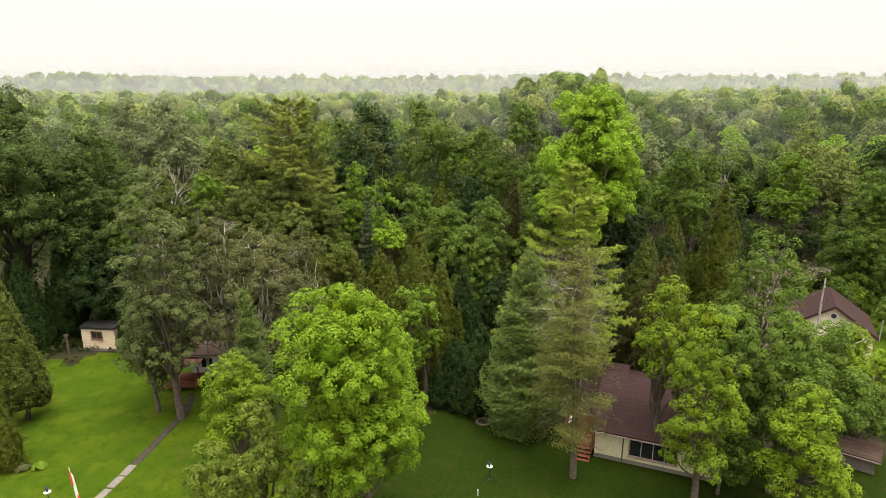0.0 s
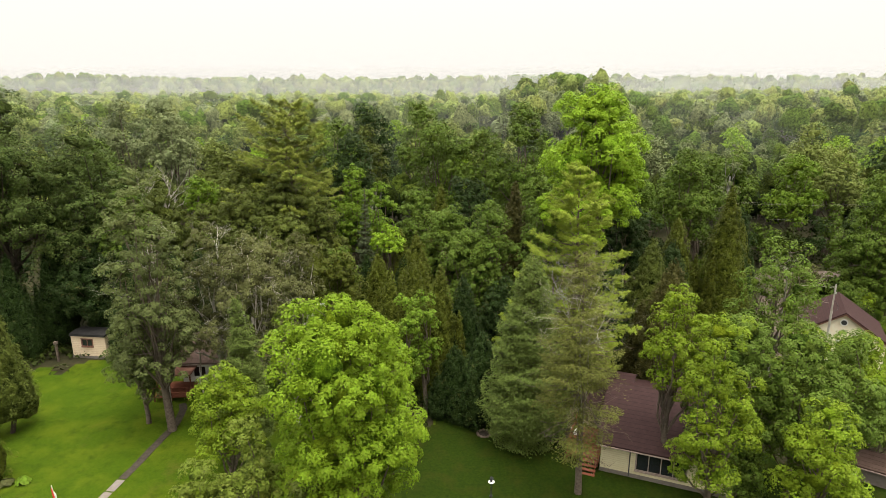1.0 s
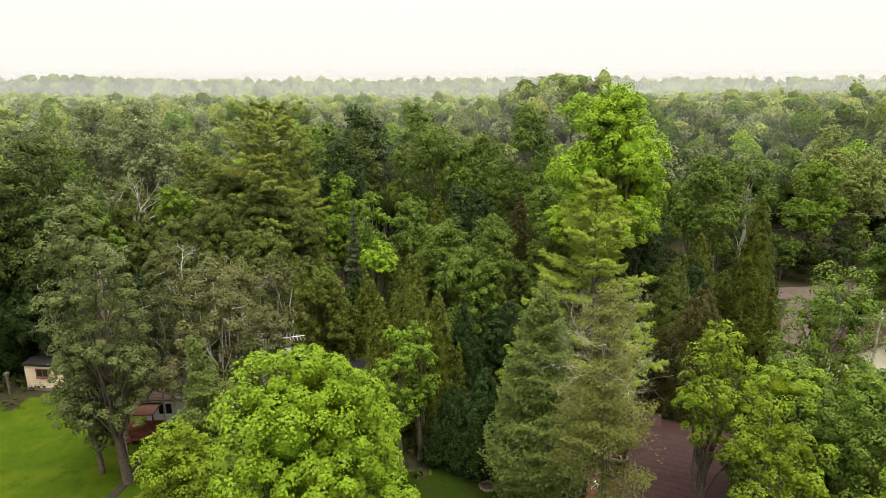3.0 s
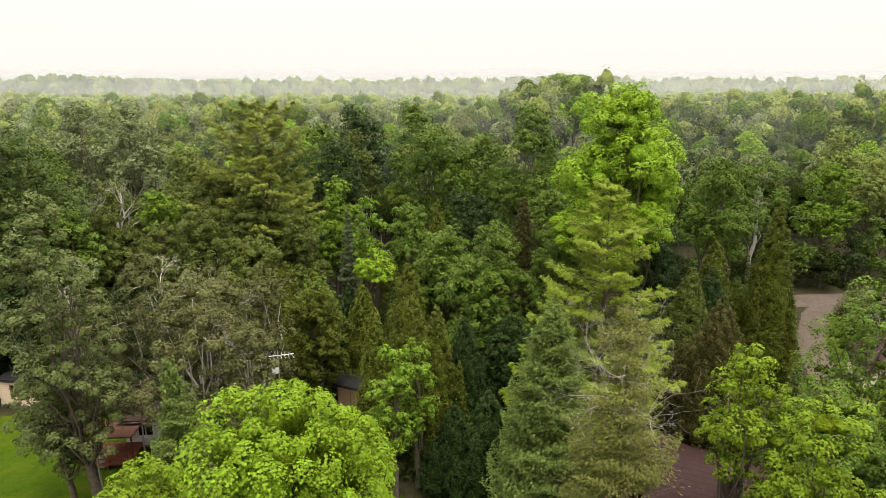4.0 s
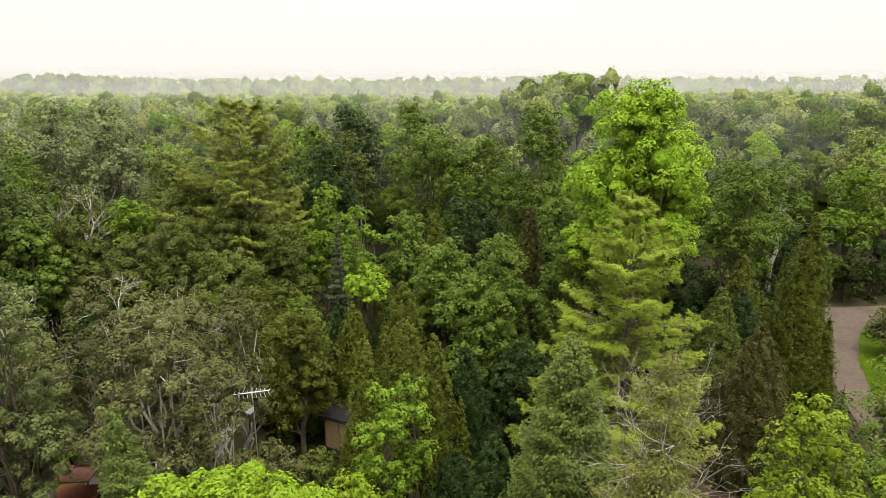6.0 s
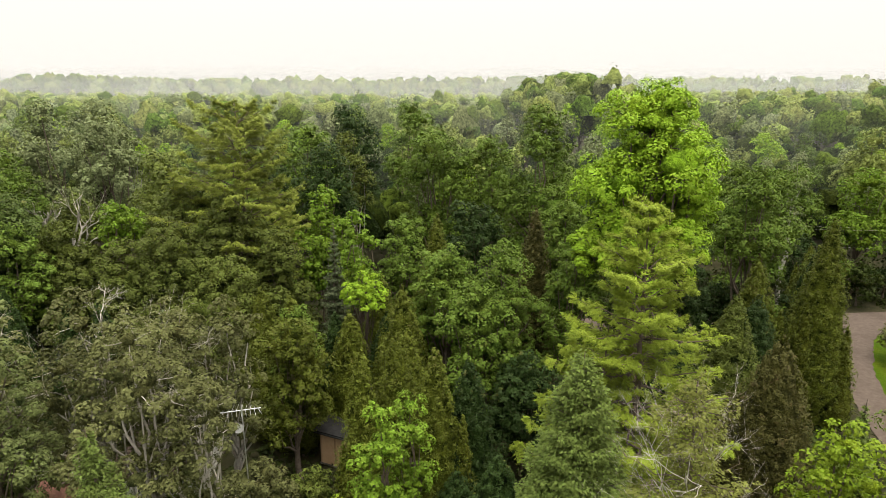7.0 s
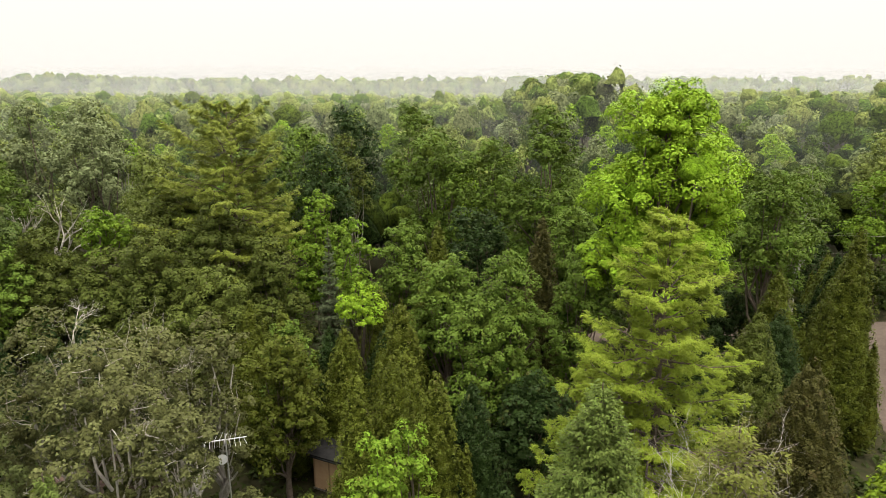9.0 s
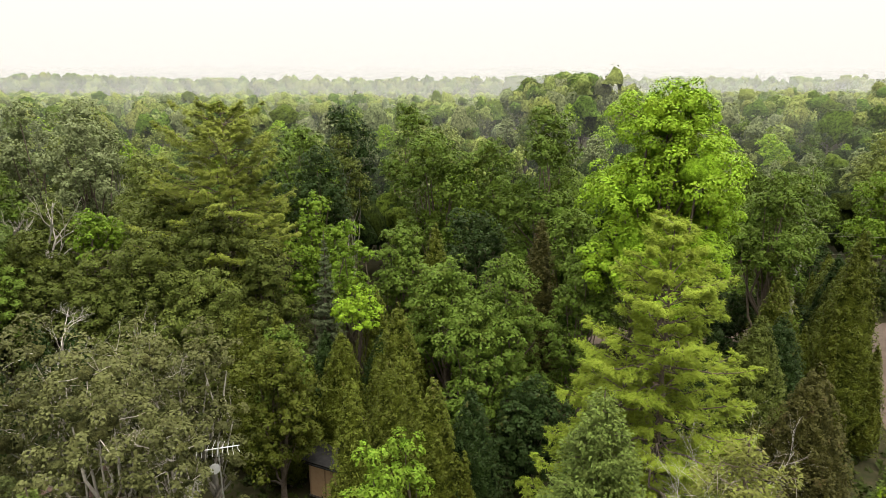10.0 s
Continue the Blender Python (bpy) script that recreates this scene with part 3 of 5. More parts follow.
sheet("yard", np.arange(-9, 33.1, 0.35), np.arange(9, 46.1, 0.35), M["shaded_yard"], 0.045, "mossy yard grass before the house, darkened for the shade of trees", "lawn", "structure",
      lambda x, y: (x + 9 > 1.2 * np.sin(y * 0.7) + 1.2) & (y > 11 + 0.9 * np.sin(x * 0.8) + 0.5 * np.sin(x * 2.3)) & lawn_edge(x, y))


def strip(name, pts, width, mat, lift, label, category, wob=0.25, kind="structure", k=60):
    """A band of ground along pts with uneven edges."""
    pts = np.asarray(pts, float)
    s = np.concatenate([[0], np.cumsum(np.linalg.norm(np.diff(pts, axis=0), axis=1))])
    t = np.linspace(0, s[-1], k)
    c = np.stack([np.interp(t, s, pts[:, 0]), np.interp(t, s, pts[:, 1])], axis=1)
    for _ in range(3):
        c[1:-1] = (c[:-2] + 2 * c[1:-1] + c[2:]) / 4
    d = unit(np.gradient(c, axis=0))
    nrm = np.stack([-d[:, 1], d[:, 0]], axis=1)
    rows = []
    for e in (-1, -0.5, 0, 0.5, 1):
        w = e * (width / 2 + (wob * rng.normal(size=k) * 0.25 if abs(e) == 1 else 0))
        p = c + nrm * np.reshape(w, (-1, 1)) if np.ndim(w) else c + nrm * w
        rows.append(np.stack([p[:, 0], p[:, 1], land(p[:, 0], p[:, 1]) + lift + 0.02 * (1 - abs(e))], axis=1))
    v = np.stack(rows, axis=1).reshape(-1, 3)
    i, j = np.meshgrid(np.arange(k - 1), np.arange(4), indexing="ij")
    q = np.stack([i * 5 + j + 1, i * 5 + j, (i + 1) * 5 + j, (i + 1) * 5 + j + 1], axis=-1).reshape(-1, 4)
    return tagged(new(name, mesh_np(name, v, q, mat, True)), label, category, "", kind)


strip("road", [(14, 83.2), (25, 83.4), (45, 83.9), (70, 86.2), (110, 90)], 4.6, M["gravel"], 0.05, "pale brown gravel road running through the trees", "road")
strip("driveway", [(52, 83.9), (46.4, 79.4), (41.2, 72), (37.8, 65), (36.2, 60.5), (35.0, 56.8)], 2.9, M["gravel"], 0.075, "worn gravel driveway with a grassy verge", "road")
strip("parking_patch", [(39.5, 47.5), (46, 53.0), (52, 58)], 4.5, M["gravel"], 0.06, "bare grey gravel patch beside the house", "road")


# ---- haze and mist, as added sheets ----
def haze_material(name, amount, low, high, tone):
    """Sheet for distance haze and mist: lets most light through, thins out upwards."""
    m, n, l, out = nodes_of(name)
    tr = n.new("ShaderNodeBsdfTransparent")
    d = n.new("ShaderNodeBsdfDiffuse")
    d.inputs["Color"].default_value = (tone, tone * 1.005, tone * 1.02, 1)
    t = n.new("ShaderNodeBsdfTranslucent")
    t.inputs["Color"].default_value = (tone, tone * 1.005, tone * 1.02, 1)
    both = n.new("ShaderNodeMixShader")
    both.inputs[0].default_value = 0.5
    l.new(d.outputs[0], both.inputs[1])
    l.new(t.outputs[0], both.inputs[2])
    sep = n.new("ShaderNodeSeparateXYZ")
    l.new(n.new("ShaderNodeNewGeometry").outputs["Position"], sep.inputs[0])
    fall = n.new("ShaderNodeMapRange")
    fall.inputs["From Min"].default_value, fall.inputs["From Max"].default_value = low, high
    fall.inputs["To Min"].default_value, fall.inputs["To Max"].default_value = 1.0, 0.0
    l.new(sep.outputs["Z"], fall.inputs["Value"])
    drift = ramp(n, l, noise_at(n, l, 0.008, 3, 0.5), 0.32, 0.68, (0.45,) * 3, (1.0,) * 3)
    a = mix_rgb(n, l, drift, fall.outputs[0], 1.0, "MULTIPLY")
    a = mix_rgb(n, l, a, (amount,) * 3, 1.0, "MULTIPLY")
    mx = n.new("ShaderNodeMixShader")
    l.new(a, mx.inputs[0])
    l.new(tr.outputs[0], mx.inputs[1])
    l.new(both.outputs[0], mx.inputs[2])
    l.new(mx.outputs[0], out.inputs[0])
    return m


def haze_sheet(y, half, amount, low, high, tone):
    """One curved translucent curtain, added to stand for haze across the valley."""
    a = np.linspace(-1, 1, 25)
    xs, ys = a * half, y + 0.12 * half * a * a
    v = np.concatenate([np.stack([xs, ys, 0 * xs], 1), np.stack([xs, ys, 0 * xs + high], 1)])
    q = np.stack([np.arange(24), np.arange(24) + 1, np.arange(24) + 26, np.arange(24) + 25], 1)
    ob = tagged(new("mist", mesh_np("mist", v, q, haze_material("mist", amount, low, high, tone), True)), "translucent sheet added for haze and mist over the far woods", "mist", "mist over the woods", "stuff")
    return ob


# sheets one behind another, so that haze builds up with distance
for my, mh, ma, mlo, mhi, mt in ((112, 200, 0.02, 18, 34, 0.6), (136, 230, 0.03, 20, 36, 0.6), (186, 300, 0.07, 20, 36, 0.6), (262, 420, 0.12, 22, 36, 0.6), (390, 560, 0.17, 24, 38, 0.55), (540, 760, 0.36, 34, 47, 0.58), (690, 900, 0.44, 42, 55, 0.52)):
    haze_sheet(my, mh, ma, mlo, mhi, mt)


# ---- houses ----
def board_material(name, a, b, pitch, up=True, groove=0.35):
    """Painted boards: shallow joints every pitch metres, weathered paint."""
    m, n, l, out = nodes_of(name)
    p = n.new("ShaderNodeBsdfPrincipled")
    co = n.new("ShaderNodeTexCoord").outputs["Object"]
    sep = n.new("ShaderNodeSeparateXYZ")
    l.new(co, sep.inputs[0])
    k = n.new("ShaderNodeMath")
    k.operation = "MULTIPLY"
    k.inputs[1].default_value = 1.0 / pitch
    l.new(sep.outputs["Z" if up else "X"], k.inputs[0])
    f = n.new("ShaderNodeMath")
    f.operation = "FRACT"
    l.new(k.outputs[0], f.inputs[0])
    joint = ramp(n, l, f.outputs[0], 0.0, 0.14)
    c = mix_rgb(n, l, a, b, ramp(n, l, noise_at(n, l, 2.5, 6, 0.7), 0.3, 0.7))
    c = mix_rgb(n, l, c, tuple(v * 0.55 for v in a), mix_rgb(n, l, (0, 0, 0), (0.5,) * 3, ramp(n, l, noise_at(n, l, 0.8, 5, 0.7), 0.55, 0.8)))
    c = mix_rgb(n, l, tuple(v * 0.5 for v in a), c, joint)
    l.new(c, p.inputs["Base Color"])
    p.inputs["Roughness"].default_value = 0.75
    p.inputs["Specular IOR Level"].default_value = 0.08
    bp = n.new("ShaderNodeBump")
    bp.inputs["Strength"].default_value, bp.inputs["Distance"].default_value = groove, 0.02
    l.new(joint, bp.inputs["Height"])
    l.new(bp.outputs[0], p.inputs["Normal"])
    l.new(p.outputs[0], out.inputs[0])
    return m


M["cream"] = board_material("cream_siding", (0.4032, 0.36, 0.2232), (0.468, 0.4248, 0.2808), 0.16)
M["peach"] = board_material("peach_siding", (0.4464, 0.3456, 0.2376), (0.504, 0.4104, 0.2952), 0.20)
M["stucco"] = solid("cream_stucco", (0.5702, 0.4752, 0.3629), (0.576, 0.553, 0.432), 3, 0.9, 0.3, 30)
M["tan"] = board_material("tan_plywood", (0.3312, 0.216, 0.1224), (0.3888, 0.2664, 0.1584), 1.22, False)
M["whitewall"] = solid("white_wall", (0.4464, 0.432, 0.4032), (0.5328, 0.5184, 0.4896), 3, 0.8, 0.3, 25)
M["shingle"] = board_material("red_brown_shingles", (0.02074, 0.01008, 0.009504), (0.03226, 0.0167, 0.01555), 0.14, True, 0.25)
M["shingle_old"] = board_material("weathered_brown_shingles", (0.0504, 0.03168, 0.02448), (0.0756, 0.0504, 0.03888), 0.14, True, 0.6)
# near-black roofing: the shade of overhanging trees is put into its colour
M["shade_black"] = solid("shade_black_roofing", (0.010, 0.010, 0.010), (0.022, 0.021, 0.020), 3, 0.9, 0.3)
M["trim"] = solid("white_trim", (0.504, 0.4968, 0.468), (0.5616, 0.5544, 0.5328), 5, 0.6, 0.1)
M["eave"] = solid("weathered_brown_gutter", (0.17, 0.13, 0.11), (0.25, 0.20, 0.17), 5, 0.7, 0.2)
M["brown_trim"] = solid("dark_brown_trim", (0.09, 0.045, 0.03), (0.14, 0.07, 0.05), 5, 0.7, 0.2)
M["redwood"] = solid("red_stained_deck", (0.09792, 0.03312, 0.02016), (0.1426, 0.05328, 0.03096), 4, 0.7, 0.3, 20)
M["concrete"] = solid("pale_concrete", (0.1044, 0.09, 0.0756), (0.144, 0.126, 0.108), 4, 0.9, 0.4, 18)
M["concrete_dark"] = solid("damp_mossy_concrete", (0.02475, 0.0209, 0.0154), (0.04675, 0.0385, 0.0297), 4, 0.9, 0.5, 18)
M["metal"] = solid("dull_metal", (0.42, 0.42, 0.41), (0.55, 0.55, 0.54), 8, 0.4, 0.1, metal=0.8)
M["black"] = solid("black_paint", (0.015, 0.015, 0.016), (0.03, 0.03, 0.03), 8, 0.45, 0.1)
M["white"] = solid("white_enamel", (0.5472, 0.5472, 0.5256), (0.5904, 0.5904, 0.576), 8, 0.35, 0.05)
M["red"] = solid("red_cloth", (0.42, 0.03, 0.03), (0.52, 0.05, 0.04), 8, 0.8, 0.2)
M["blue"] = solid("blue_plastic", (0.02, 0.12, 0.42), (0.03, 0.16, 0.50), 8, 0.4, 0.05)
M["stone"] = solid("field_stone", (0.085, 0.062, 0.048), (0.15, 0.115, 0.09), 6, 0.9, 0.5, 20)
M["inside"] = solid("dim_room", (0.05, 0.04, 0.035), (0.08, 0.065, 0.055), 2, 0.9, 0)


def glass_material():
    m, n, l, out = nodes_of("window_glass")
    p = n.new("ShaderNodeBsdfPrincipled")
    p.inputs["Base Color"].default_value = (0.012, 0.014, 0.016, 1)
    p.inputs["Roughness"].default_value = 0.06
    l.new(p.outputs[0], out.inputs[0])
    return m


M["glass"] = glass_material()


def boxes(*specs):
    """One bmesh of boxes (x0, y0, z0, x1, y1, z1) with slightly eased edges."""
    bm = bmesh.new()
    for x0, y0, z0, x1, y1, z1 in specs:
        bmesh.ops.create_cube(bm, size=1.0, matrix=Matrix.Translation(((x0 + x1) / 2, (y0 + y1) / 2, (z0 + z1) / 2)) @ Matrix.Diagonal((abs(x1 - x0), abs(y1 - y0), abs(z1 - z0), 1)))
    return bm


def part(name, bm, material, parent, label=""):
    me = bpy.data.meshes.new(name)
    bm.normal_update()
    bm.to_mesh(me)
    bm.free()
    me.materials.append(M[material])
    ob = new(name, me)
    ob.parent = parent
    return tagged(ob, label)


def cyl(r0, r1, z0, z1, sides=12, x=0.0, y=0.0):
    bm = bmesh.new()
    bmesh.ops.create_cone(bm, cap_ends=True, segments=sides, radius1=r0, radius2=r1, depth=z1 - z0, matrix=Matrix.Translation((x, y, (z0 + z1) / 2)))
    return bm


def prism(pts, y0, y1):
    """A slab with the outline pts (x, z) between y0 and y1."""
    bm = bmesh.new()
    a = [bm.verts.new((x, y0, z)) for x, z in pts]
    b = [bm.verts.new((x, y1, z)) for x, z in pts]
    bm.faces.new(a)
    bm.faces.new(b[::-1])
    for i in range(len(pts)):
        j = (i + 1) % len(pts)
        bm.faces.new((a[j], a[i], b[i], b[j]))
    bmesh.ops.recalc_face_normals(bm, faces=bm.faces)
    return bm


def wall_with(length, height, holes, t=0.15, y0=0.0, x0=0.0, z0=0.0):
    """A wall along x, with openings (x0, z0, x1, z1) through it, as one solid."""
    xs = sorted({x0, x0 + length, *[v for h in holes for v in (h[0], h[2])]})
    zs = sorted({z0, z0 + height, *[v for h in holes for v in (h[1], h[3])]})
    bm = bmesh.new()
    vs = {}

    def at(i, j, s):
        if (i, j, s) not in vs:
            vs[i, j, s] = bm.verts.new((xs[i], y0 + s * t, zs[j]))
        return vs[i, j, s]

    def full(i, j):
        if not (0 <= i < len(xs) - 1 and 0 <= j < len(zs) - 1):
            return False
        cx_, cz_ = (xs[i] + xs[i + 1]) / 2, (zs[j] + zs[j + 1]) / 2
        return not any(h[0] < cx_ < h[2] and h[1] < cz_ < h[3] for h in holes)
    for i in range(len(xs) - 1):
        for j in range(len(zs) - 1):
            if not full(i, j):
                continue
            bm.faces.new((at(i, j, 0), at(i + 1, j, 0), at(i + 1, j + 1, 0), at(i, j + 1, 0)))
            bm.faces.new((at(i, j + 1, 1), at(i + 1, j + 1, 1), at(i + 1, j, 1), at(i, j, 1)))
            for (di, dj), (p, q) in (((-1, 0), ((i, j), (i, j + 1))), ((1, 0), ((i + 1, j + 1), (i + 1, j))), ((0, -1), ((i + 1, j), (i, j))), ((0, 1), ((i, j + 1), (i + 1, j + 1)))):
                if not full(i + di, j + dj):
                    bm.faces.new((at(*p, 0), at(*q, 0), at(*q, 1), at(*p, 1)))
    bmesh.ops.recalc_face_normals(bm, faces=bm.faces)
    return bm


def window_in(parent, x0, z0, x1, z1, bars=1, frame_mat="trim", t=0.15):
    """A window in the front wall: frame proud of the wall, panes set back, sill."""
    f = 0.07
    w = part("window", wall_with(x1 - x0 + 2 * f, z1 - z0 + 2 * f, [(x0 + 0.03, z0 + 0.03, x1 - 0.03, z1 - 0.03)], 0.10, -0.04, x0 - f, z0 - f), frame_mat, parent, "window with a painted frame")
    step = (x1 - x0) / (bars + 1)
    for i in range(bars + 1):
        part("pane", boxes((x0 + i * step + 0.035, 0.02, z0 + 0.03, x0 + (i + 1) * step - 0.035, 0.035, z1 - 0.03)), "glass", w)
    for i in range(bars):
        part("mullion", boxes((x0 + (i + 1) * step - 0.035, -0.02, z0 + 0.03, x0 + (i + 1) * step + 0.035, 0.05, z1 - 0.03)), frame_mat, w)
    part("sill", boxes((x0 - 0.12, -0.10, z0 - f - 0.05, x1 + 0.12, 0.0, z0 - f)), frame_mat, w)
    return w


def house(name, x, y, turn, width, depth, wall_h, rise, wall_mat, roof_mat, label, holes=(), ridge_front=False, over=0.32, fascia="brown_trim", base=0.0):
    """A gabled building, its front wall along its x axis. ridge_front: the gable faces front."""
    ob = group_thing(name, x, y, base, label, "house", rz=turn)
    part("wall", wall_with(width, wall_h, [h[:4] for h in holes]), wall_mat, ob)
    part("wall", boxes((0, depth - 0.15, 0, width, depth, wall_h)), wall_mat, ob)
    part("wall", boxes((0, 0.15, 0, 0.15, depth - 0.15, wall_h)), wall_mat, ob)
    part("wall", boxes((width - 0.15, 0.15, 0, width, depth - 0.15, wall_h)), wall_mat, ob)
    part("floor_slab", boxes((-0.05, -0.05, -0.15, width + 0.05, depth + 0.05, 0.12)), "concrete", ob)
    part("room", boxes((0.2, 0.9, 0.13, width - 0.2, 1.0, wall_h - 0.05)), "inside", ob)
    for h in holes:
        window_in(ob, *h)
    th = 0.16
    if ridge_front:
        half = width / 2
        part("gable", prism([(0, wall_h), (width, wall_h), (half, wall_h + rise)], 0.0, 0.15), wall_mat, ob)
        part("gable", prism([(0, wall_h), (width, wall_h), (half, wall_h + rise)], depth - 0.15, depth), wall_mat, ob)
        k = rise / half
        for s in (0, 1):
            pts = [(-over, wall_h - over * k + 0.02), (half, wall_h + rise + 0.02), (half, wall_h + rise + 0.02 + th), (-over, wall_h - over * k + 0.02 + th)]
            if s:
                pts = [(width - px_, pz_) for px_, pz_ in pts]
            part("roof_slope", prism(pts, -over, depth + over), roof_mat, ob)
        for s in (0, 1):
            pts = [(-over, wall_h - over * k - 0.10), (half, wall_h + rise - 0.10), (half, wall_h + rise + 0.015), (-over, wall_h - over * k + 0.015)]
            if s:
                pts = [(width - px_, pz_) for px_, pz_ in pts]
            part("barge_board", prism(pts, -over - 0.03, -over + 0.02), fascia, ob)
    else:
        half = depth / 2
        k = rise / half

        def across(pts, x0, x1):
            bm = prism(pts, -x1, -x0)
            bmesh.ops.transform(bm, matrix=Matrix.Rotation(radians(90), 4, "Z"), verts=bm.verts)
            return bm
        for x0, x1 in ((0.0, 0.15), (width - 0.15, width)):
            part("gable", across([(0, wall_h), (depth, wall_h), (half, wall_h + rise)], x0, x1), wall_mat, ob)
        for s in (0, 1):
            pts = [(-over, wall_h - over * k + 0.02), (half, wall_h + rise + 0.02), (half, wall_h + rise + 0.02 + th), (-over, wall_h - over * k + 0.02 + th)]
            if s:
                pts = [(depth - px_, pz_) for px_, pz_ in pts]
            part("roof_slope", across(pts, -over, width + over), roof_mat, ob)
        part("gutter", boxes((-over, -over - 0.07, wall_h - over * k + 0.0, width + over, -over - 0.005, wall_h - over * k + 0.07)), "shade_black" if roof_mat == "shade_black" else "eave", ob)
    return ob


main_house = house("house", 11.3, 38.75, -22.0, 8.6, 10.5, 2.35, 2.0, "cream", "shingle", "cream house with a dark red-brown shingle roof beside the lawn",
                   [(2.45, 0.72, 5.7, 2.05, 3), (6.5, 0.95, 7.8, 2.0, 1)])
part("downpipe", cyl(0.04, 0.04, 0.1, 2.2, 8, 2.0, -0.08), "black", main_house)
part("footing", boxes((-0.02, -0.06, 0.0, 8.62, -0.002, 0.32)), "concrete", main_house)
wing = house("house_wing", 9.0, 44.6, -22.0, 5.6, 6.5, 2.5, 1.5, "cream", "shingle", "cream house wing with a window above the deck", [(3.2, 0.9, 4.3, 2.0, 1)])

deck = group_thing("deck", 9.05, 39.9, 0.0, "red-stained timber deck with steps down to the lawn", "deck", rz=-22.0)
for i in range(16):
    part("plank", boxes((0.02 + i * 0.15, 0.0, 0.66, 0.155 + i * 0.15, 4.2, 0.70)), "redwood", deck)
for px_, py_ in ((0.1, 0.1), (2.3, 0.1), (0.1, 4.0), (2.3, 4.0), (0.1, 2.0)):
    part("post", boxes((px_ - 0.05, py_ - 0.05, -0.1, px_ + 0.05, py_ + 0.05, 1.62)), "redwood", deck)
part("rail", boxes((0.05, 0.05, 1.55, 0.15, 4.1, 1.62)), "redwood", deck)
part("rail", boxes((0.05, 0.05, 1.10, 0.15, 4.1, 1.16)), "redwood", deck)
part("beam", boxes((0.0, 0.02, 0.45, 2.45, 0.10, 0.655)), "redwood", deck)
for i in range(4):
    part("step", boxes((1.0, -0.30 * (i + 1), 0.50 - i * 0.165, 2.3, -0.30 * i - 0.03, 0.55 - i * 0.165)), "redwood", deck)
for px_ in (1.02, 2.24):
    part("stringer", prism([(0.0, 0.5), (-1.25, -0.05), (-1.05, -0.05), (0.0, 0.34)], px_, px_ + 0.05), "redwood", deck).matrix_basis = Matrix.Translation((px_, 0, 0)) @ Matrix.Rotation(radians(90), 4, "Z") @ Matrix.Translation((0, -px_, 0))
cooler = group_thing("cool_box", 10.3, 42.4, 0.70, "white cool box standing on a red deck", "cool box")
part("box", boxes((-0.3, -0.2, 0, 0.3, 0.2, 0.35)), "white", cooler)
part("lid", boxes((-0.32, -0.22, 0.352, 0.32, 0.22, 0.42)), "white", cooler)

gabled = house("gabled_house", 36.1, 57.4, -28.0, 7.3, 6.4, 3.0, 2.5, "stucco", "shingle", "cream gabled house with a red-brown roof beside the driveway",
               [(3.35, 1.55, 4.95, 2.55, 1), (5.9, 1.1, 6.4, 2.0, 1)], True)
vent = part("louvre_ring", cyl(0.34, 0.34, -0.03, 0.03, 20), "trim", gabled)
vent.matrix_basis = Matrix.Translation((3.65, -0.03, 4.55)) @ Matrix.Rotation(radians(90), 4, "X")
vent2 = part("louvre", cyl(0.25, 0.25, -0.02, 0.02, 20), "black", gabled)
vent2.matrix_basis = Matrix.Translation((3.65, -0.062, 4.55)) @ Matrix.Rotation(radians(90), 4, "X")
part("flue", cyl(0.06, 0.06, 2.2, 4.4, 10, 7.9, 1.2), "metal", gabled)

cabin = house("cabin", -24.0, 51.4, 4.0, 8.2, 6.0, 2.4, 1.5, "whitewall", "shingle_old", "white cabin with a weathered brown roof under trees", [(1.0, 0.95, 2.1, 1.95, 1), (4.4, 0.95, 5.4, 1.95, 1)])
porch = group_thing("porch", -25.4, 48.4, 0.0, "red-brown porch with a railing before a cabin", "porch", rz=4.0)
part("roof_panel", prism([(0, 2.0), (3.0, 2.0), (3.0, 2.1), (0, 2.1)], 0.9, 3.2), "brown_trim", porch)
for i in range(18):
    part("plank", boxes((0.02 + i * 0.165, 0.0, 0.40, 0.17 + i * 0.165, 3.0, 0.44)), "redwood", porch)
for px_ in (0.06, 1.5, 2.94):
    part("post", boxes((px_ - 0.05, 0.02, -0.1, px_ + 0.05, 0.12, 1.35)), "redwood", porch)
for px_ in (0.06, 2.94):
    part("post", boxes((px_ - 0.05, 0.92, -0.1, px_ + 0.05, 1.02, 1.998)), "redwood", porch)
part("rail", boxes((0.0, 0.03, 1.28, 3.0, 0.11, 1.34)), "redwood", porch)
part("rail", boxes((0.0, 0.03, 0.85, 3.0, 0.11, 0.90)), "redwood", porch)

cottage = house("cottage", -8.6, 56.4, -24.0, 5.0, 3.6, 2.7, 0.15, "tan", "shade_black", "tan plywood cottage in the thicket, its roof blackened for tree shade", [], False, fascia="shade_black")
shed = house("shed", -37.9, 57.5, -6.0, 3.7, 1.9, 2.3, 0.12, "peach", "shade_black", "small peach-sided shed on the lawn, its roof blackened for tree shade", [(1.15, 1.2, 2.3, 1.95, 1)], over=0.08, base=0.16)
for h_, m_ in ((shed, "brown_trim"), (main_house, "eave"), (wing, "eave")):
    for c in h_.children_recursive:
        if c.data.materials[0] == M["trim"]:
            c.data.materials[0] = M[m_]
back_shed = house("outbuilding", 16.0, 62.0, -10.0, 4.2, 4.0, 2.6, 1.7, "tan", "shingle_old", "brown-roofed outbuilding deep in the thicket", [])
low_shed = house("low_shed", 26.9, 39.2, -36.0, 4.6, 2.2, 1.3, 0.5, "concrete", "shingle_old", "low pale concrete shed half hidden by leaves", [(1.2, 0.55, 2.6, 1.0, 1)])


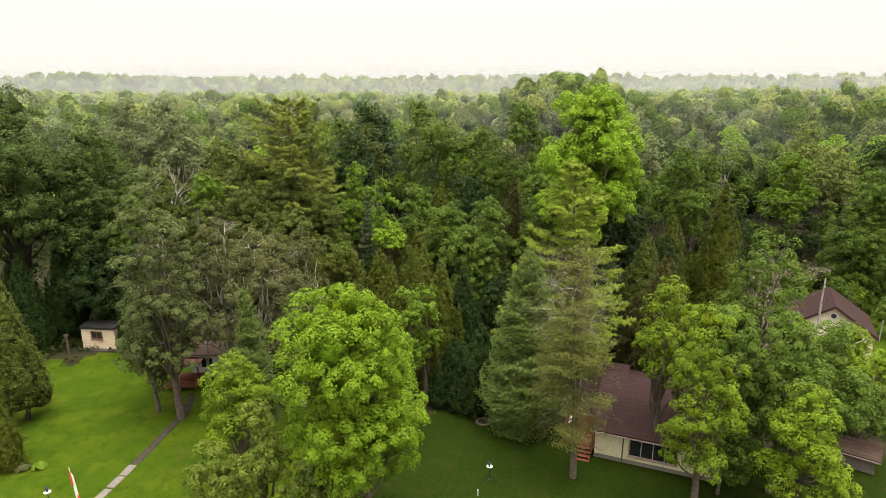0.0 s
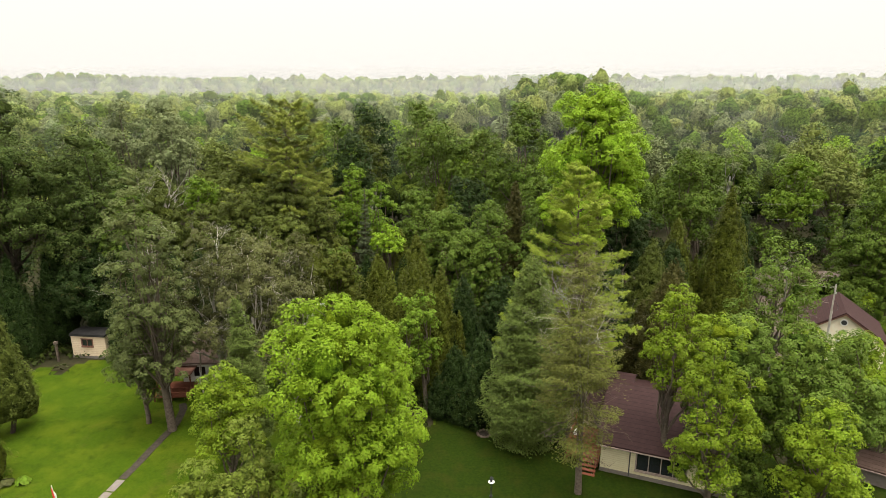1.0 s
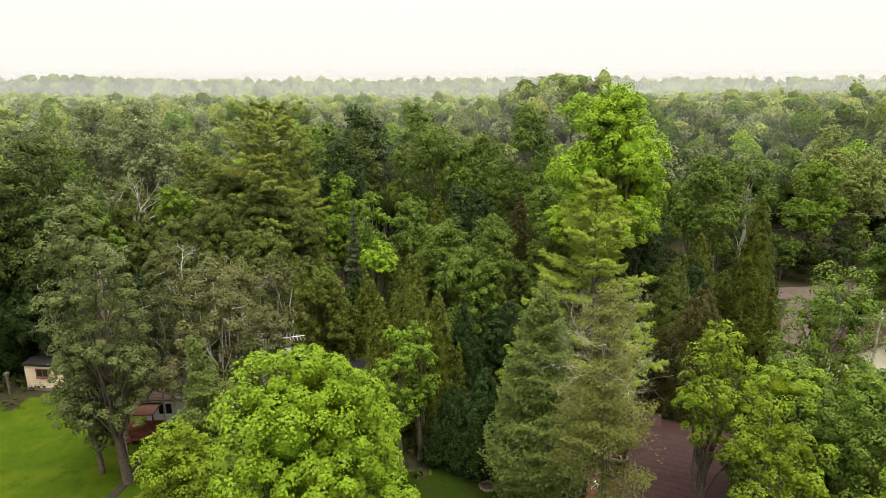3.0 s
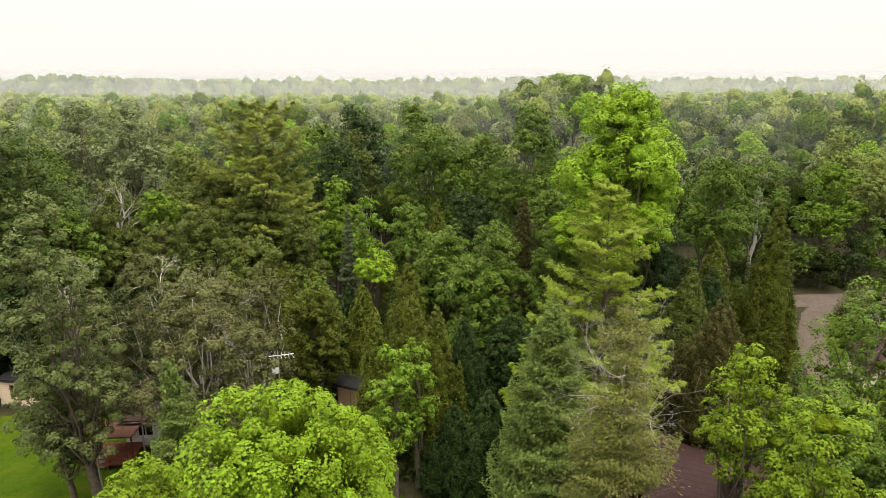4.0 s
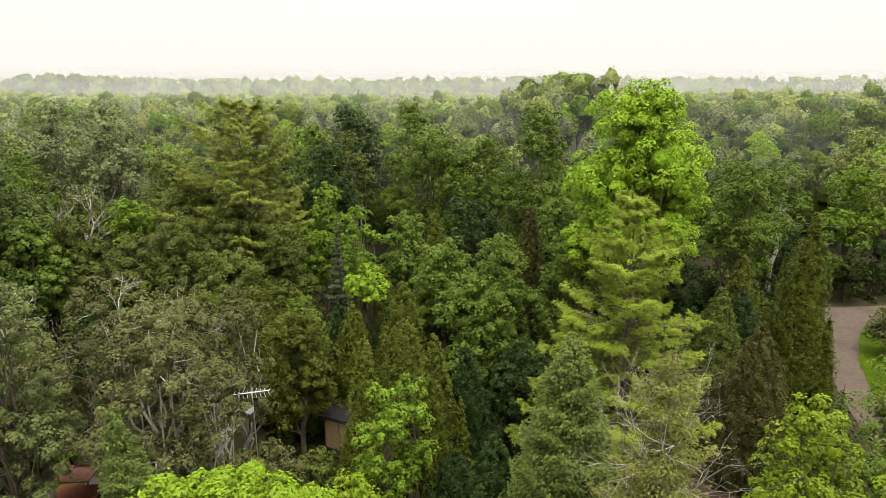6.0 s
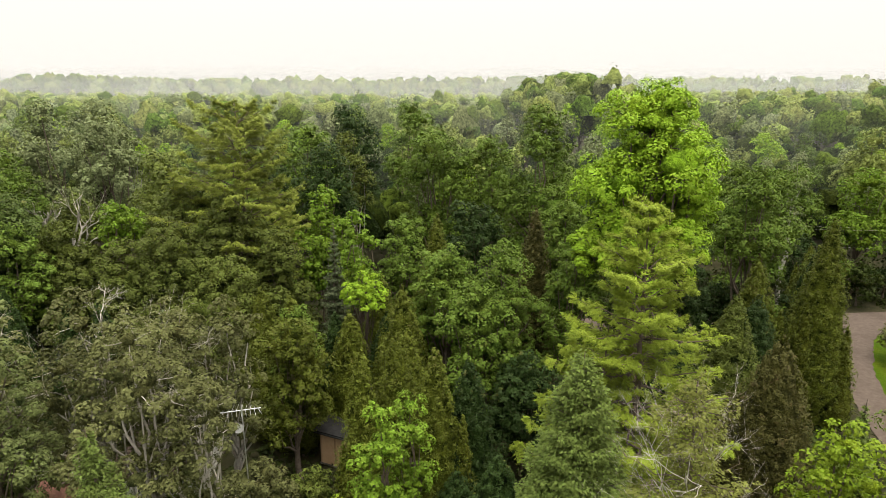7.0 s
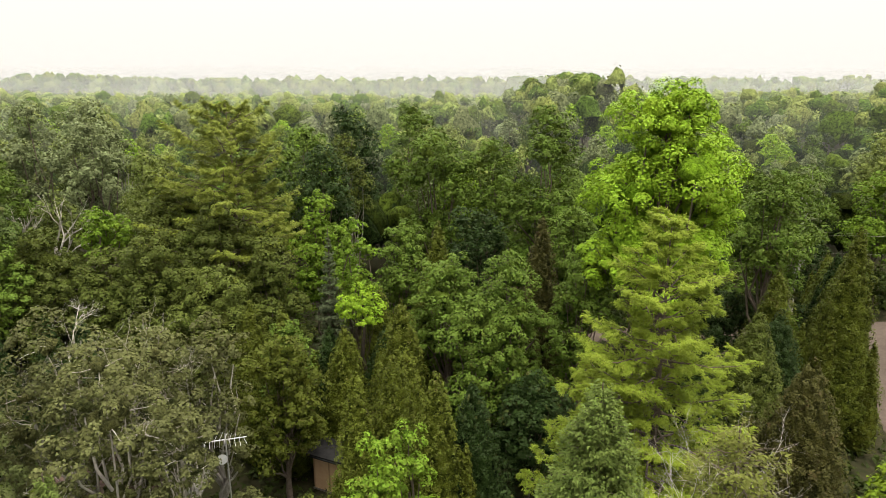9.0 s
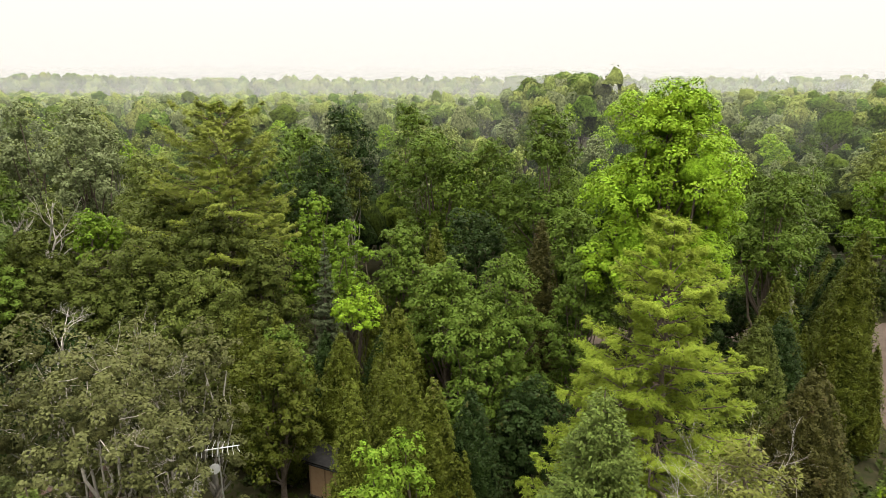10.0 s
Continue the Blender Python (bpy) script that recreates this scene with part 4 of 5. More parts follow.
# ---- things round the houses ----
def garden_path():
    ob = group_thing("garden_path", 0, 0, 0.0, "narrow path of pale and mossy concrete slabs across the lawn", "path")
    pts = [(-23.6, 31.0), (-22.95, 35.0), (-22.45, 39.0), (-22.15, 42.4), (-21.9, 44.8), (-22.3, 47.2), (-23.2, 49.0)]
    way = []
    for (ax, ay), (bx_, by_) in zip(pts, pts[1:]):
        n = max(1, round(math.hypot(bx_ - ax, by_ - ay) / 1.25))
        way += [((ax + (bx_ - ax) * i / n), (ay + (by_ - ay) * i / n)) for i in range(n)]
    r = random.Random(4)
    meshes = {}
    for (ax, ay), (bx_, by_) in zip(way, way[1:]):
        mat = "concrete_dark" if (ay > 37.5 and r.random() < 0.8) or r.random() < 0.12 else "concrete"
        if mat not in meshes:
            bm = boxes((-0.30, -0.60, -0.05, 0.30, 0.60, 0.055))
            bmesh.ops.bevel(bm, geom=bm.edges[:], offset=0.012, segments=1)
            me = bpy.data.meshes.new("slab")
            bm.to_mesh(me)
            bm.free()
            me.materials.append(M[mat])
            meshes[mat] = me
        s = child("slab", meshes[mat], ob)
        s.matrix_basis = pose((ax + bx_) / 2, (ay + by_) / 2, r.uniform(-0.01, 0.012), r.uniform(-1, 1), r.uniform(-1, 1), math.degrees(math.atan2(by_ - ay, bx_ - ax)) - 90 + r.uniform(-2, 2))
    return ob


garden_path()


def garden_lamp(x, y, h=1.55):
    ob = group_thing("garden_lamp", x, y, 0.03, "black garden lamp post with a white dish shade", "lamp", "garden lamps")
    part("post", cyl(0.04, 0.03, -0.1, h, 10), "black", ob)
    part("foot", cyl(0.14, 0.08, -0.02, 0.10, 12), "black", ob)
    part("shade", cyl(0.08, 0.22, h, h + 0.07, 20), "white", ob, "white enamel dish shade")
    part("lantern", cyl(0.07, 0.09, h + 0.072, h + 0.34, 8), "black", ob)
    part("cap", cyl(0.13, 0.01, h + 0.342, h + 0.50, 8), "black", ob)
    for a in range(3):
        part("arm", cyl(0.012, 0.012, h + 0.1, h + 0.42, 6, 0.15 * math.cos(a * 2.1), 0.15 * math.sin(a * 2.1)), "black", ob)
    return ob


garden_lamp(3.25, 35.9, 1.05)
garden_lamp(-25.95, 33.3, 0.95)

flag = group_thing("flagpole", -22.75, 31.6, 0.03, "white flagpole with a furled red and white flag", "flagpole")
flag.matrix_basis = pose(-22.75, 31.6, 0.03, 0, -3.5, 0)
part("pole", cyl(0.04, 0.022, -0.1, 4.0, 10), "white", flag)
part("finial", cyl(0.035, 0.01, 4.002, 4.1, 10), "metal", flag)
for i, (mat, x0, x1, z0, z1) in enumerate((("red", -0.05, 0.03, 2.9, 3.95), ("white", 0.035, 0.15, 2.2, 3.7), ("red", 0.08, 0.17, 1.7, 2.6), ("white", -0.04, 0.07, 1.7, 2.85))):
    bm = prism([(x0, z0), (x1 + 0.03, z0 - 0.10), (x1, z1 - 0.20), (x0 + 0.02, z1)], -0.06 + 0.02 * i, -0.03 + 0.02 * i)
    bmesh.ops.bevel(bm, geom=bm.edges[:], offset=0.008, segments=1)
    part("flag_cloth", bm, mat, flag, "furled flag cloth")

post = group_thing("marker_post", 2.35, 34.2, 0.03, "thin white marker post in the lawn", "post")
part("stake", cyl(0.03, 0.03, -0.1, 0.5, 8), "white", post)
part("cap", cyl(0.045, 0.02, 0.502, 0.55, 8), "white", post)
tub = group_thing("blue_tub", -1.05, 32.9, 0.03, "blue plastic tub on the lawn under a maple", "tub")
part("tub", cyl(0.22, 0.30, 0.0, 0.45, 16), "blue", tub)
part("rim", cyl(0.32, 0.32, 0.452, 0.49, 16), "blue", tub)

pit = group_thing("fire_pit", 3.3, 43.4, 0.03, "round ring of stones round a fire pit", "fire pit")
part("ash_bed", cyl(0.44, 0.44, -0.02, 0.04, 16), "concrete_dark", pit)
r_pit = random.Random(8)
for i in range(12):
    bm = bmesh.new()
    bmesh.ops.create_icosphere(bm, subdivisions=1, radius=0.15, matrix=pose(0.52 * math.cos(i * 0.5236), 0.52 * math.sin(i * 0.5236), 0.05, 0, 0, i * 40) @ Matrix.Diagonal((1.1, 0.85, r_pit.uniform(0.55, 0.8), 1)))
    part("stone", bm, "stone", pit)


def hosta(x, y, mat, r=0.42):
    ob = group_thing("hosta", x, y, 0.03, "low rosette of broad pale leaves in the lawn", "plant", "plants in the lawn")
    n = 90
    a, s = rng.uniform(0, 6.28, n), rng.uniform(0.15, 1.0, n)
    c = np.stack([np.cos(a) * r * s, np.sin(a) * r * s, 0.42 - 0.28 * s * s + rng.normal(size=n) * 0.03], axis=1)
    nn = unit(np.stack([np.cos(a) * s, np.sin(a) * s, 1.0 + 0 * s], axis=1) + rng.normal(size=(n, 3)) * 0.15)
    child("leaf_rosette", mesh_np("leaf_rosette", *cards(c, nn, 0.28, 0.2, np.stack([np.cos(a), np.sin(a), -0.4 + 0 * a], 1)), M[mat]), ob)
    child("stem", mesh_np("stem", *tube([(0, 0, -0.1), (0, 0, 0.2), (0, 0, 0.4)], 0.05, 0.03), M["lime"]), ob)


hosta(-30.3, 37.1, "grey", 0.5)
hosta(-29.3, 37.3, "lime", 0.5)

pole = group_thing("utility_pole", 36.4, 53.6, 0.0, "weathered grey utility pole before the gabled house", "utility pole")
child("pole", mesh_np("pole", *tube([(0, 0, -0.3), (0, 0, 4), (0.02, 0, 9.2)], 0.10, 0.07, 10), M["deadwood"], True), pole)
part("bracket", boxes((-0.05, -0.22, 8.3, 0.05, -0.09, 8.5)), "metal", pole)
child("conduit", mesh_np("conduit", *tube([(0.10, -0.05, 0.0), (0.09, -0.05, 4.0), (0.08, -0.05, 6.6)], 0.03, 0.03, 8), M["metal"], True), pole)
loop = [(0.12 + 0.42 * math.sin(k / 10 * math.pi), -0.1, 7.6 - 1.0 * k / 10 - 0.25 * math.sin(k / 10 * math.pi)) for k in range(11)]
child("cable_loop", mesh_np("cable_loop", *tube(loop, 0.018, 0.018, 6), M["black"], True), pole)
road_pole = group_thing("utility_pole", 40.5, 89.6, 0.0, "weathered utility pole beside the gravel road", "utility pole")
child("pole", mesh_np("pole", *tube([(0, 0, -0.3), (0, 0, 5), (0, 0, 11)], 0.14, 0.10, 10), M["bark_dark"], True), road_pole)
part("crossarm", boxes((-0.06, -0.9, 10.2, 0.06, 0.9, 10.32)), "bark_dark", road_pole)


def cable(a, b, sag, name="overhead_cable"):
    s = np.linspace(0, 1, 24)[:, None]
    p = np.array(a) * (1 - s) + np.array(b) * s - np.array([[0, 0, 1.0]]) * sag * 4 * s * (1 - s)
    ob = tagged(new(name, mesh_np(name, *tube(p, 0.007, 0.007, 5), M["deadwood"], True)), "thin grey overhead cable between poles", "cable", "overhead cables")
    return ob


cable((40.5, 88.8, 10.3), (128, 92.5, 10.6), 1.0)
cable((40.5, 90.4, 10.3), (128, 94.0, 10.6), 1.1)
cable((40.5, 89.5, 8.0), (128, 93.2, 8.2), 1.2)

aerial = group_thing("tv_aerial", -10.8, 47.7, 1.1, "tall television aerial with many thin rods and a small dish", "aerial")
child("mast", mesh_np("mast", *tube([(0, 0, -1.3), (0, 0, 4), (0, 0, 8.6)], 0.04, 0.03, 8), M["metal"], True), aerial)
child("boom", mesh_np("boom", *tube([(-1.1, -0.2, 8.2), (0, 0, 8.25), (1.0, 0.2, 8.3)], 0.03, 0.025, 6), M["metal"], True), aerial)
for i in range(9):
    bx_ = -1.0 + i * 0.24
    hl = 0.85 - 0.05 * i if i < 8 else 0.3
    child("rod", mesh_np("rod", *tube([(bx_ + 0.25, -hl, 8.24), (bx_, 0.02 * i - 0.1, 8.27), (bx_ - 0.1, hl, 8.24)], 0.012, 0.012, 5), M["metal"], True), aerial)
dish = part("dish", cyl(0.08, 0.26, 0, 0.10, 16), "metal", aerial)
dish.matrix_basis = pose(-0.15, -0.25, 7.3, 70, 0, 15)
feeder = group_thing("feeder_post", -38.9, 56.6, 0.0, "grey wooden post with a bird feeder beside a shed", "post")
part("stake", boxes((-0.09, -0.09, -0.2, 0.09, 0.09, 1.9)), "bark", feeder)
part("feeder", boxes((-0.16, -0.16, 1.902, 0.16, 0.16, 2.15)), "bark", feeder)


# ---- trees that stand by the houses ----
broadleaf("maple_tree", -4.3, 30.2, 15.7, 4.5, "large bright yellow-green maple in full leaf on the lawn", "lawn_maple", 0.06, 24, 0.30, 1.0, puff=0.85, lean=(-1.2, 0))
broadleaf("locust_tree", -13.6, 35.0, 9.9, 2.6, "airy light green tree with feathery leaves beside a cabin", "ash", 0.16, 10, 0.30, 0.8)
broadleaf("willow_shrub", -10.1, 28.3, 10.3, 2.0, "tall rounded olive-green willow shrub", "willow", 0.1, 8, 0.26, 0.9)
broadleaf("willow_shrub", -12.3, 27.4, 8.4, 1.9, "low rounded olive-green willow shrub", "willow", 0.08, 8, 0.26, 0.9)
broadleaf("young_tree", -7.0, 27.2, 7.6, 1.7, "dull green young tree under a large maple", "olive", 0.1, 7, 0.3, 0.8)
broadleaf("young_tree", -8.9, 26.0, 6.0, 1.4, "small leafy young tree at the lawn's edge", "ash", 0.1, 7, 0.3, 0.8)
broadleaf("young_maple", -2.9, 45.2, 11.0, 1.8, "slender young maple with fresh bright green leaves", "lime", 0.2, 9, 0.32)
broadleaf("young_maple", -1.5, 46.6, 10.7, 1.5, "narrow young maple with fresh green leaves", "lime", 0.25, 7, 0.32, 0.9)
broadleaf("sapling", -4.4, 42.3, 7.6, 1.9, "thin open sapling with light green leaves", "ash", 0.15, 9, 0.28, 0.45)
broadleaf("ash_tree", 15.5, 37.9, 14.0, 2.4, "bright green ash tree overhanging a brown roof", "ash", 0.34, 12, 0.27, 0.85, open_=0.8, slim=0.75)
broadleaf("ash_tree", 15.9, 32.2, 14.3, 2.6, "bright green ash tree with clumped leaves before a cream house", "ash", 0.02, 14, 0.27, 0.85, open_=0.7, slim=0.75)
broadleaf("ash_tree", 19.3, 36.9, 12.2, 3.3, "full green ash tree in a row beside the house", "green", 0.12, 12, 0.27, 0.85, open_=0.75)
broadleaf("ash_tree", 22.2, 34.6, 12.4, 3.1, "full green ash tree in a row beside the house", "green", 0.12, 12, 0.27, 0.85)
broadleaf("ash_tree", 26.2, 36.4, 11.4, 2.9, "rounded green ash tree beside a low wall", "green", 0.12, 11, 0.27, 0.85)
broadleaf("ash_tree", 21.4, 30.6, 9.6, 2.8, "leafy light green ash tree", "ash", 0.12, 11, 0.32, 0.8)
broadleaf("ash_tree", 23.7, 42.3, 16.0, 3.2, "tall thinning ash tree with bare twigs at its top", "green", 0.25, 14, 0.26, 0.7, lean=(0.8, 0), open_=0.62, slim=0.5)
broadleaf("lilac_bush", 18.6, 34.4, 5.2, 2.1, "low green bush before the house wall", "green", 0.04, 9, 0.3, 0.8)
broadleaf("lilac_bush", 26.0, 37.0, 4.6, 2.2, "leafy bush before the low shed", "green", 0.04, 9, 0.3, 0.8)
broadleaf("lilac_bush", 30.5, 38.5, 6.6, 2.6, "full green bush beside the low shed", "green", 0.04, 9, 0.3, 0.8)
broadleaf("lilac_bush", 35.0, 43.0, 6.4, 2.6, "full green bush beside the gravel yard", "ash", 0.04, 9, 0.3, 0.8)
broadleaf("lilac_bush", 40.2, 46.6, 4.6, 2.2, "full green bush beside the gravel yard", "green", 0.04, 9, 0.3, 0.8)
broadleaf("lilac_bush", 28.5, 44.0, 6.5, 2.4, "green bush beside the gravel yard", "green", 0.05, 9, 0.27, 0.85)
broadleaf("lilac_bush", 31.6, 48.6, 6.8, 2.6, "light green bush before the gabled house", "ash", 0.05, 9, 0.27, 0.85)
broadleaf("lilac_bush", 36.2, 48.5, 6.5, 2.4, "light green bush before the gabled house", "ash", 0.05, 9, 0.34, 0.7)
conifer("spruce_tree", -14.1, 39.6, 13.2, 2.5, "slender young spruce beside a cabin", "spruce", 0.05, 0.45, 8, 0.24, 0.2, 0.5, 1.0, 0.16, 0.8, fat=0.1)
conifer("spruce_tree", 6.6, 43.0, 15.0, 4.0, "broad dense spruce with branches down to the lawn", "spruce", 0.04, 0.42, 9, 0.34, 0.2, 0.55, 0.75, 0.14, 0.72, fat=0.14)
conifer("fir_tree", 9.2, 36.2, 16.9, 2.9, "half-dead fir with a bare lower trunk and grey twigs", "fir", 0.22, 0.50, 7, 0.30, 0.32, 0.5, 0.62, 0.3, 0.45, 0.55, lean=(-0.5, 0.3), fat=0.15)
broadleaf("elm_tree", -21.8, 44.0, 20.2, 3.3, "tall ragged grey-green elm with a leaning trunk and dead twigs", "hemlock", 0.03, 24, 0.30, 0.85, lean=(0.3, -1.8), open_=0.6, squash=0.5, limb=0.3, slim=0.55)
broadleaf("elm_tree", -24.2, 45.0, 10.5, 2.7, "low drooping elm growth round a leaning trunk", "hemlock", 0.0, 16, 0.30, 0.85, open_=0.8, squash=0.5)
broadleaf("hazel_bush", -10.6, 48.6, 5.4, 2.4, "grey-green bush below a television aerial", "grey", 0.05, 9, 0.3, 0.8)
broadleaf("hazel_bush", -8.0, 50.4, 3.6, 1.8, "dim low bush in the thicket", "olive", 0.05, 8, 0.3, 0.8)
broadleaf("hazel_bush", -14.9, 47.0, 4.6, 2.1, "dim green bush beside the cabin wall", "green", 0.05, 9, 0.3, 0.8)
broadleaf("hazel_bush", 28.0, 78.2, 5.6, 2.8, "dim green bush before the gravel road", "deep", 0.05, 9, 0.3, 0.8)
pine("white_pine", 11.0, 48.5, 20.6, 6.3, "yellow-green white pine with layered spreading branches", "pine", 0.16, 0.80, 6, 0.21, 11)
pine("white_pine", 9.2, 49.0, 14.0, 5.2, "second stem of a yellow-green white pine", "pine", 0.25, 1.0, 5, 0.22, 12)
pine("white_pine", -18.9, 74.8, 25.4, 9.0, "tall old white pine with a flat spreading crown", "pine_old", 0.34, 1.0, 6, 0.30, 9, 0.50, lift=0.24)
broadleaf("maple_tree", 15.2, 61.6, 26.4, 5.7, "very tall bright yellow-green maple above the woods", "maple", 0.36, 22, 0.46, 1.0)
for gx, gy, gh, gr in ((-15.0, 45.2, 15.2, 3.8), (-19.0, 47.8, 15.6, 3.8), (-11.7, 44.4, 12.6, 2.3), (-12.4, 50.8, 14.2, 2.6), (-14.6, 49.8, 14.0, 3.2), (-24.5, 49.0, 13.4, 3.0), (-18.0, 53.0, 13.0, 3.2)):
    broadleaf("old_apple_tree", gx, gy, gh, gr, "gnarled grey-green tree with thin leaves and pale limbs", "grey", 0.14, 13, 0.26, 0.75, "deadwood", group="gnarled grey-green trees", open_=0.62, slim=0.6)
snag("dead_tree", -13.8, 50.0, 14.6, "bleached dead tree top among grey-green leaves", 0.55, 0.80, 0.05, 5, reach=0.075)
snag("dead_tree", -19.1, 50.0, 17.3, "bleached dead tree top with fine bare twigs", 0.6, 0.80, 0.05, 5, reach=0.07)
snag("dead_tree", -21.9, 44.5, 19.4, "bleached dead tree top with fine bare twigs", 0.75, 0.80, 0.05, 5, reach=0.06)
snag("dead_tree", -11.5, 45.0, 13.4, "bleached dead tree top among grey-green leaves", 0.7, 0.80, 0.05, 5, reach=0.08)
for gx, gy, gh in ((-16.5, 46.0, 14.6), (-12.8, 47.0, 13.2), (-17.0, 50.5, 15.2), (-21.0, 48.5, 14.8), (-15.6, 48.0, 15.4), (-21.75, 44.0, 17.2)):
    snag("dead_tree", gx, gy, gh, "thin pale dead limbs among grey-green leaves", 0.95, 0.66, 0.045, 4, reach=0.15)
snag("dead_tree", 9.12, 36.25, 20.5, "grey bare twigs in the top of a half-dead fir", 0.62, 0.60, 0.036, 5, reach=0.12)
snag("dead_tree", 9.30, 36.22, 19.2, "grey bare twigs beside a half-dead fir", 0.65, 0.62, 0.030, 5, reach=0.12)
snag("dead_tree", 9.05, 36.15, 19.4, "grey bare twigs beside a half-dead fir", 0.6, 0.66, 0.030, 5, reach=0.11)
snag("dead_tree", -32.4, 69.4, 19.6, "white forked dead snag standing above cedars", 0.5, 0.70, 0.15, 3, reach=0.13)
snag("dead_tree", -35.5, 69.6, 19.0, "white leaning dead snag standing above cedars", 0.4, 0.70, 0.13, 3, reach=0.12)
snag("dead_tree", 24.8, 42.2, 16.8, "bare grey twigs over a thinning ash tree", 0.7, 0.78, 0.05, 4, reach=0.09)
broadleaf("oak_tree", -46.0, 62.0, 26.0, 7.5, "huge dark green oak beside the lawn", "oak", 0.2, 18, 0.56, 0.6, "bark_dark")
broadleaf("oak_tree", -38.2, 65.0, 22.0, 5.6, "large dark green oak at the wood's edge", "oak", 0.2, 15, 0.52, 0.6, "bark_dark")
broadleaf("maple_tree", -34.0, 63.5, 16.0, 3.4, "middling green maple beside a dark oak", "green", 0.25, 11, 0.42, 0.9)
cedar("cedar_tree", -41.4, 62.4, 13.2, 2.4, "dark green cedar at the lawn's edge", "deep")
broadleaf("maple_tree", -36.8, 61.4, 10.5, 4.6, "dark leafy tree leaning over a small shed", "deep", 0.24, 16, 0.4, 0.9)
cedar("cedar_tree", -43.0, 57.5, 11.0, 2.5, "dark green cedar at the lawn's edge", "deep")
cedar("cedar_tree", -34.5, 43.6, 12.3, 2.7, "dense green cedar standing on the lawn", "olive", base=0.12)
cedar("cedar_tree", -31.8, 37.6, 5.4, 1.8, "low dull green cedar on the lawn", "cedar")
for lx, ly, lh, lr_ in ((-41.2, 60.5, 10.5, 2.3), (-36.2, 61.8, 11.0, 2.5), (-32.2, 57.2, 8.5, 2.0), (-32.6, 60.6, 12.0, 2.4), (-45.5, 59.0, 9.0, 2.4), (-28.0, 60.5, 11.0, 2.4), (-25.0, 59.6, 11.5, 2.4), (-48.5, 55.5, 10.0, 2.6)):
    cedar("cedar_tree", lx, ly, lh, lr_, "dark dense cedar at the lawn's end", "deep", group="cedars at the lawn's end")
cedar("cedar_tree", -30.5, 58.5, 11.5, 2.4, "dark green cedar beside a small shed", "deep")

# ---- cedars, spruces and young trees in the thicket ----
for cx, cy, ch, cr, ck, cl in (
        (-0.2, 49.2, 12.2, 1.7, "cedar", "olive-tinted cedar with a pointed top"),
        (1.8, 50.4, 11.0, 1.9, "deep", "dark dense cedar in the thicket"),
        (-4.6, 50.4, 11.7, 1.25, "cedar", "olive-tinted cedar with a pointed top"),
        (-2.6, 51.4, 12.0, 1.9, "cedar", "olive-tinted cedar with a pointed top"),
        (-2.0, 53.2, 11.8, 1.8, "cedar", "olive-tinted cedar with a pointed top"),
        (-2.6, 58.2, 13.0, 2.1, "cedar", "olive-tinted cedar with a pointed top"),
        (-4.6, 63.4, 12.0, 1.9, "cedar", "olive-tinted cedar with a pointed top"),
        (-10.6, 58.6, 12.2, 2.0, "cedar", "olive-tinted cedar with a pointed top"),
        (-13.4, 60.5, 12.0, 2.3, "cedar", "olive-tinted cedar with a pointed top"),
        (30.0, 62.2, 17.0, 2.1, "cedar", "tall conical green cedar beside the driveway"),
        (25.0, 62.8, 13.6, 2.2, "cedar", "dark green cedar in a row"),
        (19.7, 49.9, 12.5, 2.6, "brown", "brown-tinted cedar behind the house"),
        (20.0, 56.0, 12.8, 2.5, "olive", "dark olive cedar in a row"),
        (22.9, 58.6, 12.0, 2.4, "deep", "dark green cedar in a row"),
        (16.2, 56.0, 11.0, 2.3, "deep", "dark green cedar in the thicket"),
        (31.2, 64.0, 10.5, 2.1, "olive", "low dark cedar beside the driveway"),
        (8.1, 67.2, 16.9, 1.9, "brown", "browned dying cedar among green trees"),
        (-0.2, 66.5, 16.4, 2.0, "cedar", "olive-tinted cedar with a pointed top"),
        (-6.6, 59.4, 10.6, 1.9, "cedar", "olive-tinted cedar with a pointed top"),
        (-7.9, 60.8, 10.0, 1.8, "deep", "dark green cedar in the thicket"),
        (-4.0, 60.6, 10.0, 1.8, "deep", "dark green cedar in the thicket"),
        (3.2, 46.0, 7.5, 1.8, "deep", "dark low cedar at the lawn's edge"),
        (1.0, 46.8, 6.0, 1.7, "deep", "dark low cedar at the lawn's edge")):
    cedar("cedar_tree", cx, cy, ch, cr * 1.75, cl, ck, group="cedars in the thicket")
for cx, cy, ch, cr, ck in ((-21.6, 65.0, 15.6, 4.4, "olive"), (-17.2, 62.6, 13.6, 3.6, "olive"), (-26.0, 66.0, 13.8, 3.6, "olive"), (-19.0, 70.0, 17.0, 4.2, "olive"),
                           (-24.6, 74.0, 17.4, 4.2, "olive"), (-28.5, 80.0, 18.2, 4.2, "olive"), (-31.5, 86.0, 19.0, 4.6, "olive"), (-14.0, 67.5, 14.6, 3.4, "olive"), (-31.5, 66.0, 15.2, 3.6, "olive"), (-35.4, 66.8, 14.8, 3.4, "olive"), (-36.0, 76.0, 16.0, 4.2, "olive")):
    broadleaf("elm_tree", cx, cy, ch, cr, "broad dense olive-green elm in a stand", ck, 0.08, 16, 0.3, 1.0, group="stand of olive-green elms")
conifer("spruce_tree", -8.3, 63.8, 16.6, 2.0, "narrow blue-grey spruce among leafy trees", "spruce_blue", 0.1, 0.5, 7, 0.3, 0.36, 0.5)
conifer("spruce_tree", -19.4, 57.5, 12.0, 1.6, "thin greyish spruce behind grey-green trees", "spruce_blue", 0.1, 0.5, 6, 0.3, 0.36, 0.5, dead=0.25)
